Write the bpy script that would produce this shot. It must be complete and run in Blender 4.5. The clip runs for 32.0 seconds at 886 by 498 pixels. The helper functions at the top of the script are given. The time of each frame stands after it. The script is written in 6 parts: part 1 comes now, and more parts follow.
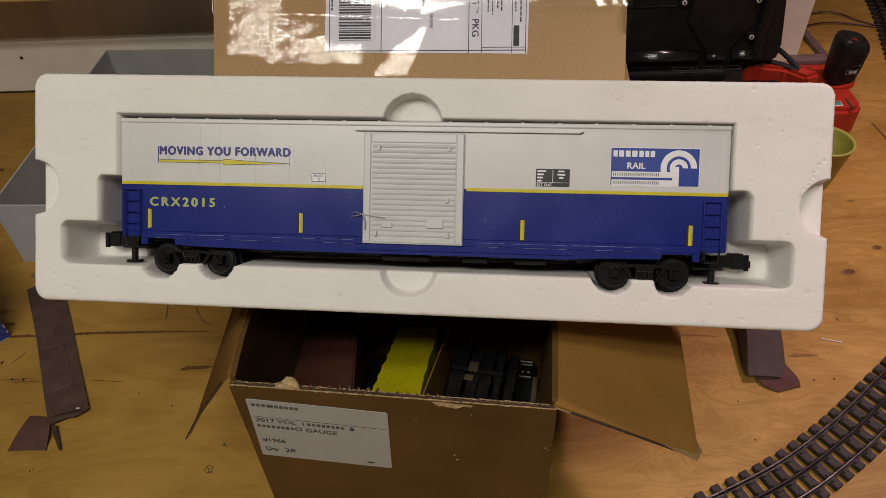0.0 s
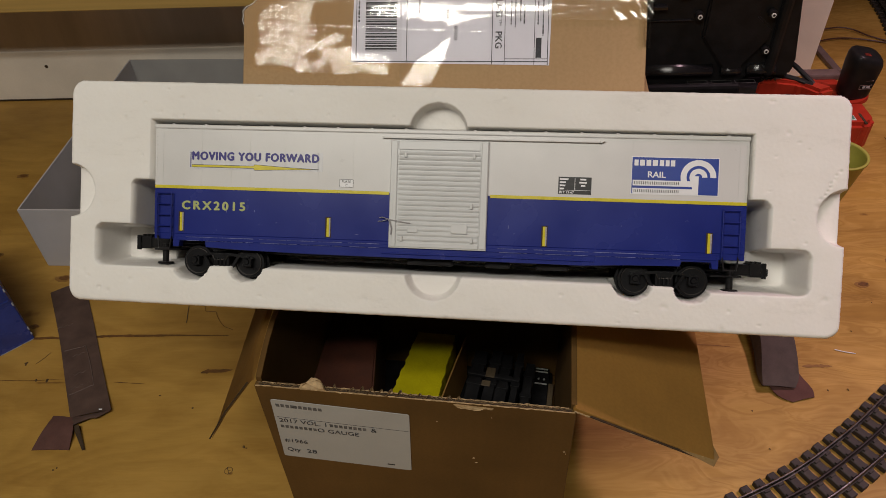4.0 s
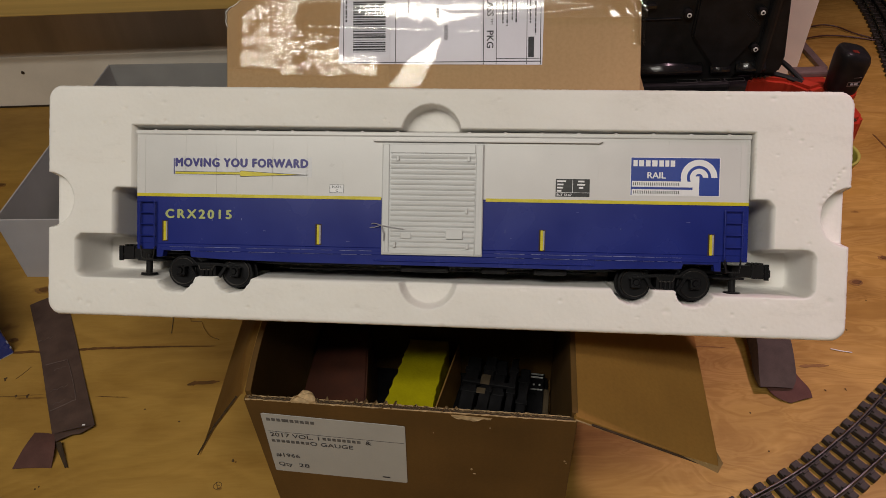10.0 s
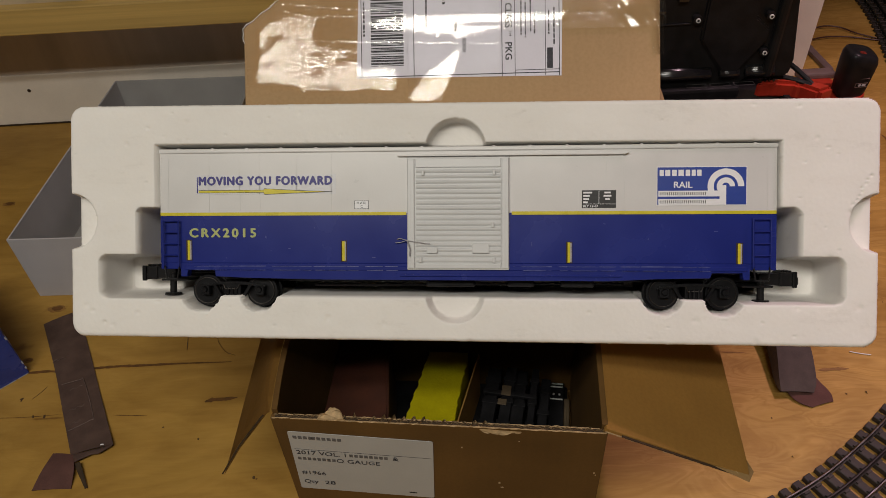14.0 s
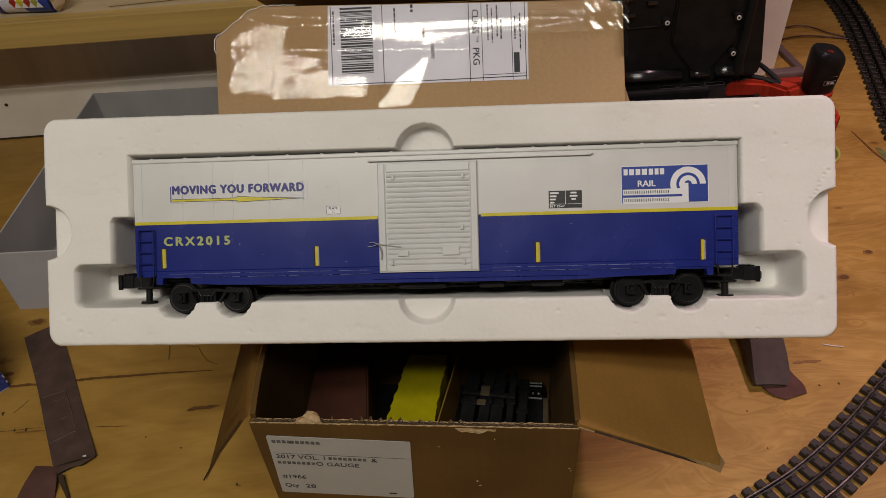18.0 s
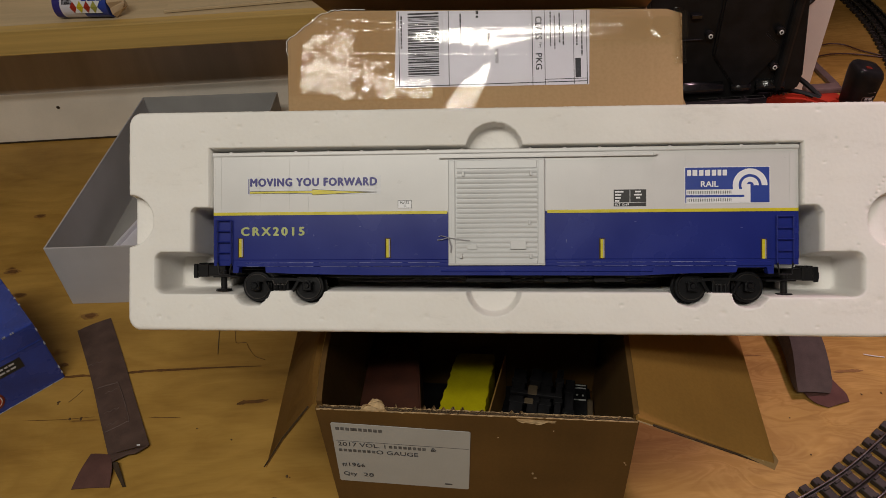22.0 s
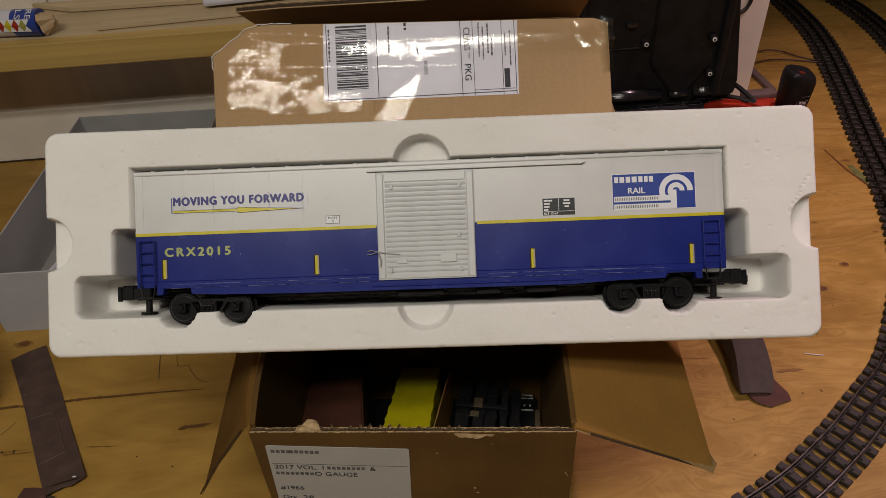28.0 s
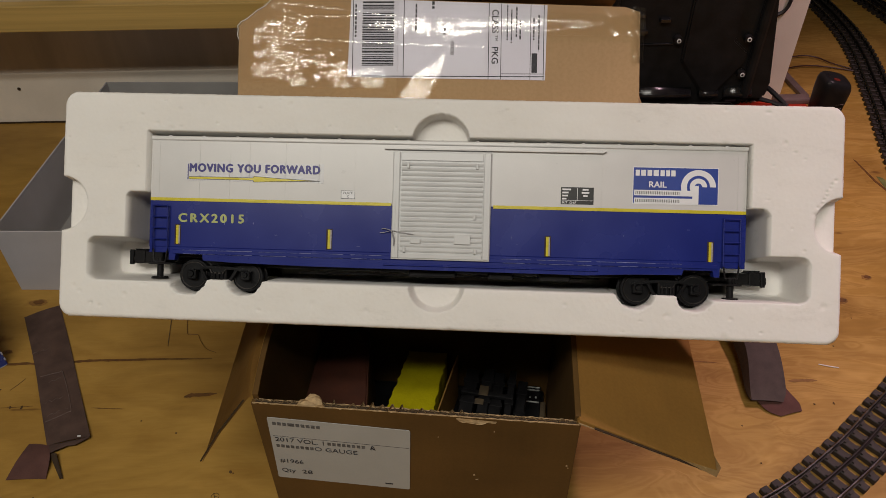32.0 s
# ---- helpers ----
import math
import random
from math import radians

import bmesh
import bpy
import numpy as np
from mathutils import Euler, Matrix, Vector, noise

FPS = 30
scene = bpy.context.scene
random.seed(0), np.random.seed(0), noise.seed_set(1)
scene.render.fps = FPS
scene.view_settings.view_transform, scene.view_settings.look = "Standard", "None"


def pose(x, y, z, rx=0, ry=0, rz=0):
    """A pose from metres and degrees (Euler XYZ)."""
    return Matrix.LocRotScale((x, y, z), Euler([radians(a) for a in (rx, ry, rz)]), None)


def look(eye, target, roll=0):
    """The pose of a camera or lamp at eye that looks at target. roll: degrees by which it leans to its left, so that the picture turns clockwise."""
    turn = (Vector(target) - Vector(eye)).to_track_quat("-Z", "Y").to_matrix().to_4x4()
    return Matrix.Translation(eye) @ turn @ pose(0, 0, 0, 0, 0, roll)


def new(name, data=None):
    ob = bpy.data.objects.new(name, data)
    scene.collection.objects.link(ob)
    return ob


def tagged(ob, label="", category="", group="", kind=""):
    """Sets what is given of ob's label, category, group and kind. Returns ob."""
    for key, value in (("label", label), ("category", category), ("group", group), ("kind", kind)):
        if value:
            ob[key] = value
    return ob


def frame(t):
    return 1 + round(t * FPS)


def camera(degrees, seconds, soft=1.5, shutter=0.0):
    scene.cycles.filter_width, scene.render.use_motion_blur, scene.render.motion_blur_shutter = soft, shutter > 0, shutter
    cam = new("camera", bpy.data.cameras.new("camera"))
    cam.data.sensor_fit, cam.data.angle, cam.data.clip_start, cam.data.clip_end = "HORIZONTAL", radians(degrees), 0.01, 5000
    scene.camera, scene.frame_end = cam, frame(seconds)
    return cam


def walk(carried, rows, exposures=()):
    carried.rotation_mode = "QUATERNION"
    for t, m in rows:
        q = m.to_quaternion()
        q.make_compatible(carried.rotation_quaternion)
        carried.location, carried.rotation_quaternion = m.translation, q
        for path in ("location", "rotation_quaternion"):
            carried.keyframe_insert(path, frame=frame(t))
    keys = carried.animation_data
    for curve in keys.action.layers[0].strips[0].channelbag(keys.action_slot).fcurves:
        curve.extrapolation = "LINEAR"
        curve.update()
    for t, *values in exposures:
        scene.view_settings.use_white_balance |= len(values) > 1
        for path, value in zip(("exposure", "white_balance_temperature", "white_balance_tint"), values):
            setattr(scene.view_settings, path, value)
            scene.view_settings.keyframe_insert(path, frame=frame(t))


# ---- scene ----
cam = camera(62.8, 32.0, soft=0.8)
PATH = [
    (0.0, 0.0208, 0.0000, 0.5846, 46.00, 2.03, 0.00),
    (0.5, 0.0148, -0.0035, 0.5880, 46.03, 1.38, 0.02),
    (1.0, 0.0161, -0.0054, 0.5908, 46.23, 1.57, -0.22),
    (1.5, 0.0160, -0.0089, 0.5877, 46.57, 1.76, -0.57),
    (2.0, 0.0132, -0.0104, 0.5895, 46.45, 1.13, -0.21),
    (2.5, 0.0136, -0.0108, 0.5894, 46.46, 0.54, 0.34),
    (3.0, 0.0121, -0.0122, 0.5909, 46.44, 0.62, 0.28),
    (3.5, 0.0143, -0.0099, 0.5883, 46.74, 1.53, 0.30),
    (4.0, 0.0111, -0.0111, 0.5894, 46.99, 2.00, 0.88),
    (4.5, 0.0101, -0.0096, 0.5879, 47.16, 1.64, 1.06),
    (6.5, 0.0035, -0.0039, 0.5845, 47.02, 1.37, 0.14),
    (7.0, 0.0035, -0.0054, 0.5884, 47.07, 1.43, -0.42),
    (7.5, 0.0055, -0.0059, 0.5854, 47.29, 1.54, -0.66),
    (8.0, 0.0067, -0.0048, 0.5835, 47.21, 1.53, -0.65),
    (8.5, 0.0053, -0.0043, 0.5822, 47.11, 1.36, -0.48),
    (9.0, 0.0060, 0.0005, 0.5847, 46.70, 1.37, -0.42),
    (9.5, 0.0068, 0.0019, 0.5825, 46.98, 1.65, -0.56),
    (10.0, 0.0048, 0.0008, 0.5815, 47.13, 1.87, -0.61),
    (10.5, 0.0008, 0.0023, 0.5814, 47.03, 1.75, -0.41),
    (11.0, -0.0026, 0.0043, 0.5795, 47.03, 1.71, 0.03),
    (11.5, -0.0039, 0.0055, 0.5839, 46.99, 1.53, 0.25),
    (12.0, -0.0047, 0.0051, 0.5840, 47.06, 1.48, 0.41),
    (12.5, -0.0062, 0.0051, 0.5861, 47.07, 1.69, 0.15),
    (13.0, -0.0099, 0.0048, 0.5856, 47.34, 2.08, -0.44),
    (13.5, -0.0128, 0.0061, 0.5847, 47.48, 2.49, -1.09),
    (14.0, -0.0115, 0.0060, 0.5846, 47.55, 2.71, -1.49),
    (14.5, -0.0113, 0.0049, 0.5836, 47.75, 2.47, -1.59),
    (16.5, -0.0042, 0.0147, 0.5807, 47.44, 3.13, -2.91),
    (17.0, -0.0020, 0.0095, 0.5841, 47.43, 3.24, -3.25),
    (17.5, -0.0012, 0.0009, 0.5876, 47.86, 3.21, -3.43),
    (18.0, -0.0014, -0.0019, 0.5881, 47.92, 3.07, -3.11),
    (18.5, 0.0023, -0.0044, 0.5856, 47.98, 2.82, -2.46),
    (19.0, 0.0069, -0.0051, 0.5889, 47.61, 2.49, -1.92),
    (19.5, 0.0209, 0.0025, 0.5882, 47.52, 2.19, -0.71),
    (20.0, 0.0274, 0.0131, 0.5890, 47.67, 1.52, 0.87),
    (20.5, 0.0021, 0.0071, 0.5879, 48.65, 1.02, 1.13),
    (21.0, -0.0156, -0.0022, 0.5921, 48.52, 1.69, 0.46),
    (21.5, -0.0258, -0.0094, 0.5903, 49.08, 2.67, -0.71),
    (22.0, -0.0358, -0.0220, 0.5905, 49.26, 2.89, -1.47),
    (22.5, -0.0383, -0.0202, 0.5951, 48.70, 2.27, -1.33),
    (23.0, -0.0330, -0.0082, 0.5939, 49.11, 2.06, -1.34),
    (23.5, -0.0328, -0.0027, 0.5925, 49.45, 2.28, -2.22),
    (24.0, -0.0260, -0.0065, 0.5926, 49.70, 2.99, -3.45),
    (24.5, -0.0208, -0.0149, 0.5857, 50.24, 3.80, -4.97),
    (25.0, -0.0192, -0.0202, 0.5869, 49.97, 4.58, -5.95),
    (25.5, -0.0184, -0.0202, 0.5910, 49.67, 4.57, -6.17),
    (27.5, -0.0188, -0.0203, 0.5866, 50.12, 2.42, -4.79),
    (28.0, -0.0146, -0.0179, 0.5863, 50.06, 2.43, -4.83),
    (28.5, -0.0147, -0.0168, 0.5849, 50.14, 2.31, -4.97),
    (29.0, -0.0133, -0.0158, 0.5831, 50.17, 1.88, -4.74),
    (29.5, -0.0118, -0.0144, 0.5812, 50.14, 1.41, -4.26),
    (30.0, -0.0050, -0.0128, 0.5818, 49.89, 1.52, -3.94),
    (30.5, -0.0046, -0.0144, 0.5791, 50.03, 1.50, -3.79),
    (31.0, -0.0021, -0.0136, 0.5818, 49.55, 1.29, -3.32),
    (31.5, -0.0063, -0.0145, 0.5799, 49.44, 0.75, -2.72),
    (32.0, -0.0119, -0.0173, 0.5790, 49.38, 0.53, -1.36),
]
walk(cam, [(t, pose(x, y, z, rx, ry, rz)) for t, x, y, z, rx, ry, rz in PATH],
     exposures=[(0.0, 0.0), (8.0, -0.03), (14.0, -0.02), (18.0, -0.09), (19.0, -0.10), (20.0, -0.22), (21.0, -0.08), (22.0, -0.04), (24.0, -0.13), (30.0, -0.12), (32.0, -0.06)])

# ---- light ----
world = bpy.data.worlds.new("world")
scene.world = world
world.use_nodes = True
world.node_tree.nodes["Background"].inputs[0].default_value = (0.9, 0.8, 0.65, 1)
world.node_tree.nodes["Background"].inputs[1].default_value = 0.02
scene.view_settings.exposure = 0.0


def lamp(name, place, target, sx, sy, watts, colour):
    data = bpy.data.lights.new(name, "AREA")
    data.shape, data.size, data.size_y, data.energy, data.color = "RECTANGLE", sx, sy, watts, colour
    ob = new(name, data)
    ob.matrix_world = look(place, target)
    return ob


MAIN, SIDE = (1.0, 0.955, 0.86), (1.0, 0.645, 0.745)
for d in (-0.085, 0.085):
    lamp("ceiling_tube", (-0.3, -0.47 + d, 1.565), (-0.3, -0.47 + d, 0), 1.1, 0.08, 9.15, MAIN)
SPOT_AT, SPOT_TO = (0.85, 0.58, 1.42), (0.66, 0.50, 0)
data = bpy.data.lights.new("clamp_lamp_bulb", "SPOT")
data.energy, data.color, data.spot_size, data.spot_blend, data.shadow_soft_size = 53, SIDE, radians(66), 1.0, 0.05
new("clamp_lamp_bulb", data).matrix_world = look(SPOT_AT, SPOT_TO)

# ---- materials ----
MATS = {}


def nodes_of(name, rough=0.6, metal=0.0, spec=0.4):
    m = bpy.data.materials.new(name)
    m.use_nodes = True
    nt = m.node_tree
    b = nt.nodes["Principled BSDF"]
    b.inputs["Roughness"].default_value = rough
    b.inputs["Metallic"].default_value = metal
    b.inputs["Specular IOR Level"].default_value = spec
    return m, nt, b


def node(nt, kind, **values):
    n = nt.nodes.new(kind)
    for k, v in values.items():
        n.inputs[k.replace("_", " ")].default_value = v
    return n


def coords(nt, scale=(1, 1, 1)):
    tc = nt.nodes.new("ShaderNodeTexCoord")
    mp = nt.nodes.new("ShaderNodeMapping")
    mp.inputs["Scale"].default_value = scale
    nt.links.new(tc.outputs["Object"], mp.inputs["Vector"])
    return mp.outputs["Vector"]


def ramp(nt, fac, stops):
    r = nt.nodes.new("ShaderNodeValToRGB")
    e = r.color_ramp.elements
    while len(e) < len(stops):
        e.new(0.5)
    for el, (p, c) in zip(e, stops):
        el.position, el.color = p, (*c, 1)
    nt.links.new(fac, r.inputs["Fac"])
    return r.outputs["Color"]


def mixc(nt, fac, a, b, mode="MIX"):
    mx = nt.nodes.new("ShaderNodeMix")
    mx.data_type, mx.blend_type = "RGBA", mode
    for sock, v in ((mx.inputs[0], fac), (mx.inputs[6], a), (mx.inputs[7], b)):
        if isinstance(v, (int, float)):
            sock.default_value = v
        elif isinstance(v, tuple):
            sock.default_value = (*v, 1)
        else:
            nt.links.new(v, sock)
    return mx.outputs[2]


def bump(nt, b, height, strength, dist):
    bp = nt.nodes.new("ShaderNodeBump")
    bp.inputs["Strength"].default_value, bp.inputs["Distance"].default_value = strength, dist
    nt.links.new(height, bp.inputs["Height"])
    nt.links.new(bp.outputs["Normal"], b.inputs["Normal"])


def grained(name, colour, rough=0.6, metal=0.0, spec=0.4, scale=60, vary=0.15, fine=600, bumpy=0.15, stretch=(1, 1, 1), random_vary=0.0):
    """A surface of one colour with two scales of variation and a fine relief."""
    m, nt, b = nodes_of(name, rough, metal, spec)
    v = coords(nt, stretch)
    n1 = node(nt, "ShaderNodeTexNoise", Scale=scale, Detail=4.0)
    n2 = node(nt, "ShaderNodeTexNoise", Scale=fine, Detail=2.0)
    for n in (n1, n2):
        nt.links.new(v, n.inputs["Vector"])
    lo = tuple(c * (1 - vary) for c in colour)
    hi = tuple(min(1, c * (1 + vary)) for c in colour)
    c1 = ramp(nt, n1.outputs[0], [(0.3, lo), (0.7, hi)])
    c2 = ramp(nt, n2.outputs[0], [(0.3, (1 - vary * 0.6,) * 3), (0.7, (1.0, 1.0, 1.0))])
    col = mixc(nt, 1.0, c1, c2, "MULTIPLY")
    if random_vary:
        oi = nt.nodes.new("ShaderNodeObjectInfo")
        col = mixc(nt, 1.0, col, ramp(nt, oi.outputs["Random"], [(0, (1 - random_vary,) * 3), (1, (1, 1, 1))]), "MULTIPLY")
    nt.links.new(col, b.inputs["Base Color"])
    rr = nt.nodes.new("ShaderNodeMapRange")
    rr.inputs["To Min"].default_value, rr.inputs["To Max"].default_value = max(0, rough - 0.08), min(1, rough + 0.08)
    nt.links.new(n1.outputs[0], rr.inputs["Value"])
    nt.links.new(rr.outputs[0], b.inputs["Roughness"])
    if bumpy:
        bump(nt, b, n2.outputs[0], bumpy, 0.0006)
    MATS[name] = m
    return m


def plywood(name, light, dark, knots, scale=1.0):
    """Rotary-cut plywood: broad wavy grain figure along x, fine fibres, soft blotches, knots at the places given."""
    m, nt, b = nodes_of(name, 0.5, 0, 0.35)
    warp = node(nt, "ShaderNodeTexNoise", Scale=5.0, Detail=3.0)
    nt.links.new(coords(nt, (scale, 1.6 * scale, 1)), warp.inputs["Vector"])
    shifted = mixc(nt, 0.16, coords(nt, (1.1 * scale, 3.4 * scale, 1)), warp.outputs["Color"], "ADD")
    field = node(nt, "ShaderNodeTexNoise", Scale=1.9, Detail=1.2, Roughness=0.35)
    nt.links.new(shifted, field.inputs["Vector"])
    rings = nt.nodes.new("ShaderNodeMath")
    rings.operation = "MULTIPLY"
    rings.inputs[1].default_value = 22.0
    nt.links.new(field.outputs[0], rings.inputs[0])
    saw = nt.nodes.new("ShaderNodeMath")
    saw.operation = "FRACT"
    nt.links.new(rings.outputs[0], saw.inputs[0])
    streak = node(nt, "ShaderNodeTexNoise", Scale=3.0, Detail=5.0, Roughness=0.6)
    nt.links.new(coords(nt, (1.6 * scale, 11 * scale, 4)), streak.inputs["Vector"])
    fine = node(nt, "ShaderNodeTexNoise", Scale=4.0, Detail=4.0)
    nt.links.new(coords(nt, (9, 120, 20)), fine.inputs["Vector"])
    big = node(nt, "ShaderNodeTexNoise", Scale=7.0, Detail=4.0)
    nt.links.new(coords(nt, (1, 1.5, 1)), big.inputs["Vector"])
    pale = tuple(0.82 * a + 0.18 * c for a, c in zip(light, dark))
    col = ramp(nt, saw.outputs[0], [(0.0, pale), (0.06, tuple(0.93 * a + 0.07 * c for a, c in zip(light, dark))), (0.25, tuple(1.06 * a for a in light)), (0.5, light), (0.85, pale), (1.0, pale)])
    mottle = node(nt, "ShaderNodeTexNoise", Scale=16.0, Detail=5.0, Roughness=0.65)
    nt.links.new(coords(nt, (0.8, 2.6, 1)), mottle.inputs["Vector"])
    col = mixc(nt, 1.0, col, ramp(nt, mottle.outputs[0], [(0.3, (0.80, 0.76, 0.68)), (0.46, (0.97, 0.96, 0.94)), (0.54, (1.0, 1.0, 1.0)), (0.7, (1.10, 1.10, 1.12))]), "MULTIPLY")
    col = mixc(nt, 0.38, col, ramp(nt, streak.outputs[0], [(0.3, dark), (0.48, pale), (0.62, light)]))
    col = mixc(nt, 1.0, col, ramp(nt, fine.outputs[0], [(0.35, (0.965, 0.96, 0.95)), (0.6, (1, 1, 1))]), "MULTIPLY")
    col = mixc(nt, 1.0, col, ramp(nt, big.outputs[0], [(0.34, (0.78, 0.74, 0.66)), (0.5, (0.98, 0.97, 0.95)), (0.68, (1.08, 1.07, 1.08))]), "MULTIPLY")
    wisp = node(nt, "ShaderNodeTexNoise", Scale=6.0, Detail=4.0, Roughness=0.55, Distortion=0.8)
    nt.links.new(mixc(nt, 0.3, coords(nt, (1.1, 5.0, 1)), warp.outputs["Color"], "ADD"), wisp.inputs["Vector"])
    sap = nt.nodes.new("ShaderNodeSeparateXYZ")
    nt.links.new(mixc(nt, 0.25, coords(nt), warp.outputs["Color"], "ADD"), sap.inputs[0])
    lines = ramp(nt, wisp.outputs[0], [(0.38, (1, 1, 1)), (0.43, (1.18, 1.24, 1.5)), (0.46, (0.95, 0.94, 0.95)), (0.5, (1.16, 1.22, 1.5)), (0.54, (0.97, 0.96, 1.0)), (0.59, (1.2, 1.26, 1.6)), (0.63, (1, 1, 1.1))])
    col = mixc(nt, ramp(nt, sap.outputs[0], [(0.1, (0.2, 0.2, 0.2)), (0.36, (1, 1, 1))]), col, mixc(nt, 1.0, col, lines, "MULTIPLY"))
    tc = nt.nodes.new("ShaderNodeTexCoord")
    jit = node(nt, "ShaderNodeTexNoise", Scale=90.0, Detail=2.0)
    nt.links.new(tc.outputs["Object"], jit.inputs["Vector"])
    for kx, ky, rx, ry, depth in knots:
        mp = nt.nodes.new("ShaderNodeMapping")
        mp.inputs["Location"].default_value = (-kx / rx, -ky / ry, 0)
        mp.inputs["Scale"].default_value = (1 / rx, 1 / ry, 0)
        nt.links.new(tc.outputs["Object"], mp.inputs["Vector"])
        ln = nt.nodes.new("ShaderNodeVectorMath")
        ln.operation = "LENGTH"
        nt.links.new(mp.outputs[0], ln.inputs[0])
        ad = nt.nodes.new("ShaderNodeMath")
        ad.operation = "MULTIPLY_ADD"
        ad.inputs[1].default_value = 0.9
        nt.links.new(jit.outputs[0], ad.inputs[0])
        nt.links.new(ln.outputs["Value"], ad.inputs[2])
        col = mixc(nt, 1.0, col, ramp(nt, ad.outputs[0], [(0.55, (1 - depth * 0.85, 1 - depth, 1 - depth)), (0.9, (1, 1, 1))]), "MULTIPLY")
    nt.links.new(col, b.inputs["Base Color"])
    bump(nt, b, fine.outputs[0], 0.12, 0.0006)
    MATS[name] = m
    return m


def cardboard(name, colour, blotch=0.07):
    m, nt, b = nodes_of(name, 0.75, 0, 0.25)
    v = coords(nt)
    cloud = node(nt, "ShaderNodeTexNoise", Scale=9.0, Detail=4.0)
    fibre = node(nt, "ShaderNodeTexNoise", Scale=420.0, Detail=3.0)
    for n in (cloud, fibre):
        nt.links.new(v, n.inputs["Vector"])
    wave = nt.nodes.new("ShaderNodeTexWave")
    wave.bands_direction = "X"
    wave.inputs["Scale"].default_value, wave.inputs["Distortion"].default_value = 42.0, 0.6
    nt.links.new(v, wave.inputs["Vector"])
    col = ramp(nt, cloud.outputs[0], [(0.3, tuple(c * (1 - blotch) for c in colour)), (0.7, tuple(c * (1 + blotch) for c in colour))])
    col = mixc(nt, 1.0, col, ramp(nt, fibre.outputs[0], [(0.35, (0.93, 0.925, 0.91)), (0.6, (1, 1, 1))]), "MULTIPLY")
    col = mixc(nt, 0.03, col, ramp(nt, wave.outputs["Fac"], [(0, tuple(c * 0.6 for c in colour)), (1, tuple(c * 1.2 for c in colour))]))
    nt.links.new(col, b.inputs["Base Color"])
    bump(nt, b, wave.outputs["Fac"], 0.05, 0.0005)
    MATS[name] = m
    return m


def clear_tape(name, bumps):
    """Clear packing tape: see-through, with a wrinkled gloss."""
    m = bpy.data.materials.new(name)
    m.use_nodes = True
    nt = m.node_tree
    nt.nodes.remove(nt.nodes["Principled BSDF"])
    out = nt.nodes["Material Output"]
    tr = nt.nodes.new("ShaderNodeBsdfTransparent")
    tr.inputs[0].default_value = (0.995, 0.99, 0.98, 1)
    gl = nt.nodes.new("ShaderNodeBsdfGlossy")
    gl.inputs["Roughness"].default_value = 0.06
    gl.inputs["Color"].default_value = (1.0, 0.99, 0.93, 1)
    lw = nt.nodes.new("ShaderNodeFresnel")
    lw.inputs["IOR"].default_value = 1.56
    mx = nt.nodes.new("ShaderNodeMixShader")
    v = coords(nt)
    n1 = node(nt, "ShaderNodeTexNoise", Scale=34.0, Detail=3.0)
    n2 = node(nt, "ShaderNodeTexNoise", Scale=230.0, Detail=2.0)
    nt.links.new(v, n1.inputs["Vector"])
    nt.links.new(coords(nt, (0.6, 1.3, 1)), n2.inputs["Vector"])
    b1 = nt.nodes.new("ShaderNodeBump")
    b1.inputs["Strength"].default_value, b1.inputs["Distance"].default_value = bumps, 0.004
    b2 = nt.nodes.new("ShaderNodeBump")
    b2.inputs["Strength"].default_value, b2.inputs["Distance"].default_value = bumps, 0.0012
    nt.links.new(n1.outputs[0], b1.inputs["Height"])
    nt.links.new(n2.outputs[0], b2.inputs["Height"])
    nt.links.new(b1.outputs[0], b2.inputs["Normal"])
    nt.links.new(b2.outputs[0], gl.inputs["Normal"])
    nt.links.new(lw.outputs[0], mx.inputs[0])
    nt.links.new(tr.outputs[0], mx.inputs[1])
    nt.links.new(gl.outputs[0], mx.inputs[2])
    nt.links.new(mx.outputs[0], out.inputs["Surface"])
    MATS[name] = m
    return m


plywood("plywood", (0.405, 0.236, 0.050), (0.21, 0.10, 0.013), [
    (-0.4650, 0.5800, 0.034, 0.015, 0.45), (-0.4813, 0.524, 0.030, 0.014, 0.5), (0.6, 0.80, 0.02, 0.008, 0.6),
    (0.444, 0.553, 0.012, 0.008, 0.75), (0.491, 0.588, 0.009, 0.006, 0.7), (-0.198, 0.353, 0.003, 0.003, 0.85),
    (-0.207, 0.327, 0.006, 0.004, 0.55), (-0.602, 0.781, 0.014, 0.009, 0.75),
    (-0.595, 0.673, 0.018, 0.009, 0.8), (0.558, 0.644, 0.012, 0.006, 0.6), (0.493, 0.671, 0.016, 0.007, 0.55), (-0.416, 0.43, 0.05, 0.003, 0.5)])
plywood("pine", (0.62, 0.42, 0.17), (0.46, 0.29, 0.1), [], 2.0)
# darkened copy of the carton card: shade on walls and inside put into colour
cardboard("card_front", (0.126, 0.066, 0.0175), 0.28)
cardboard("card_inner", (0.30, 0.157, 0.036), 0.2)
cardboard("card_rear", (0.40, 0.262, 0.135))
grained("card_edge", (0.46, 0.32, 0.17), 0.8, scale=200, vary=0.3)
grained("foam", (0.83, 0.806, 0.77), 0.8, 0, 0.2, scale=25, vary=0.02, fine=700, bumpy=0.07)
grained("grey_paint", (0.62, 0.61, 0.6), 0.3, 0, 0.5, scale=40, vary=0.03, fine=900, bumpy=0.03)
grained("blue_paint", (0.0125, 0.0225, 0.19), 0.26, 0, 0.32, scale=30, vary=0.08, fine=900, bumpy=0.03)
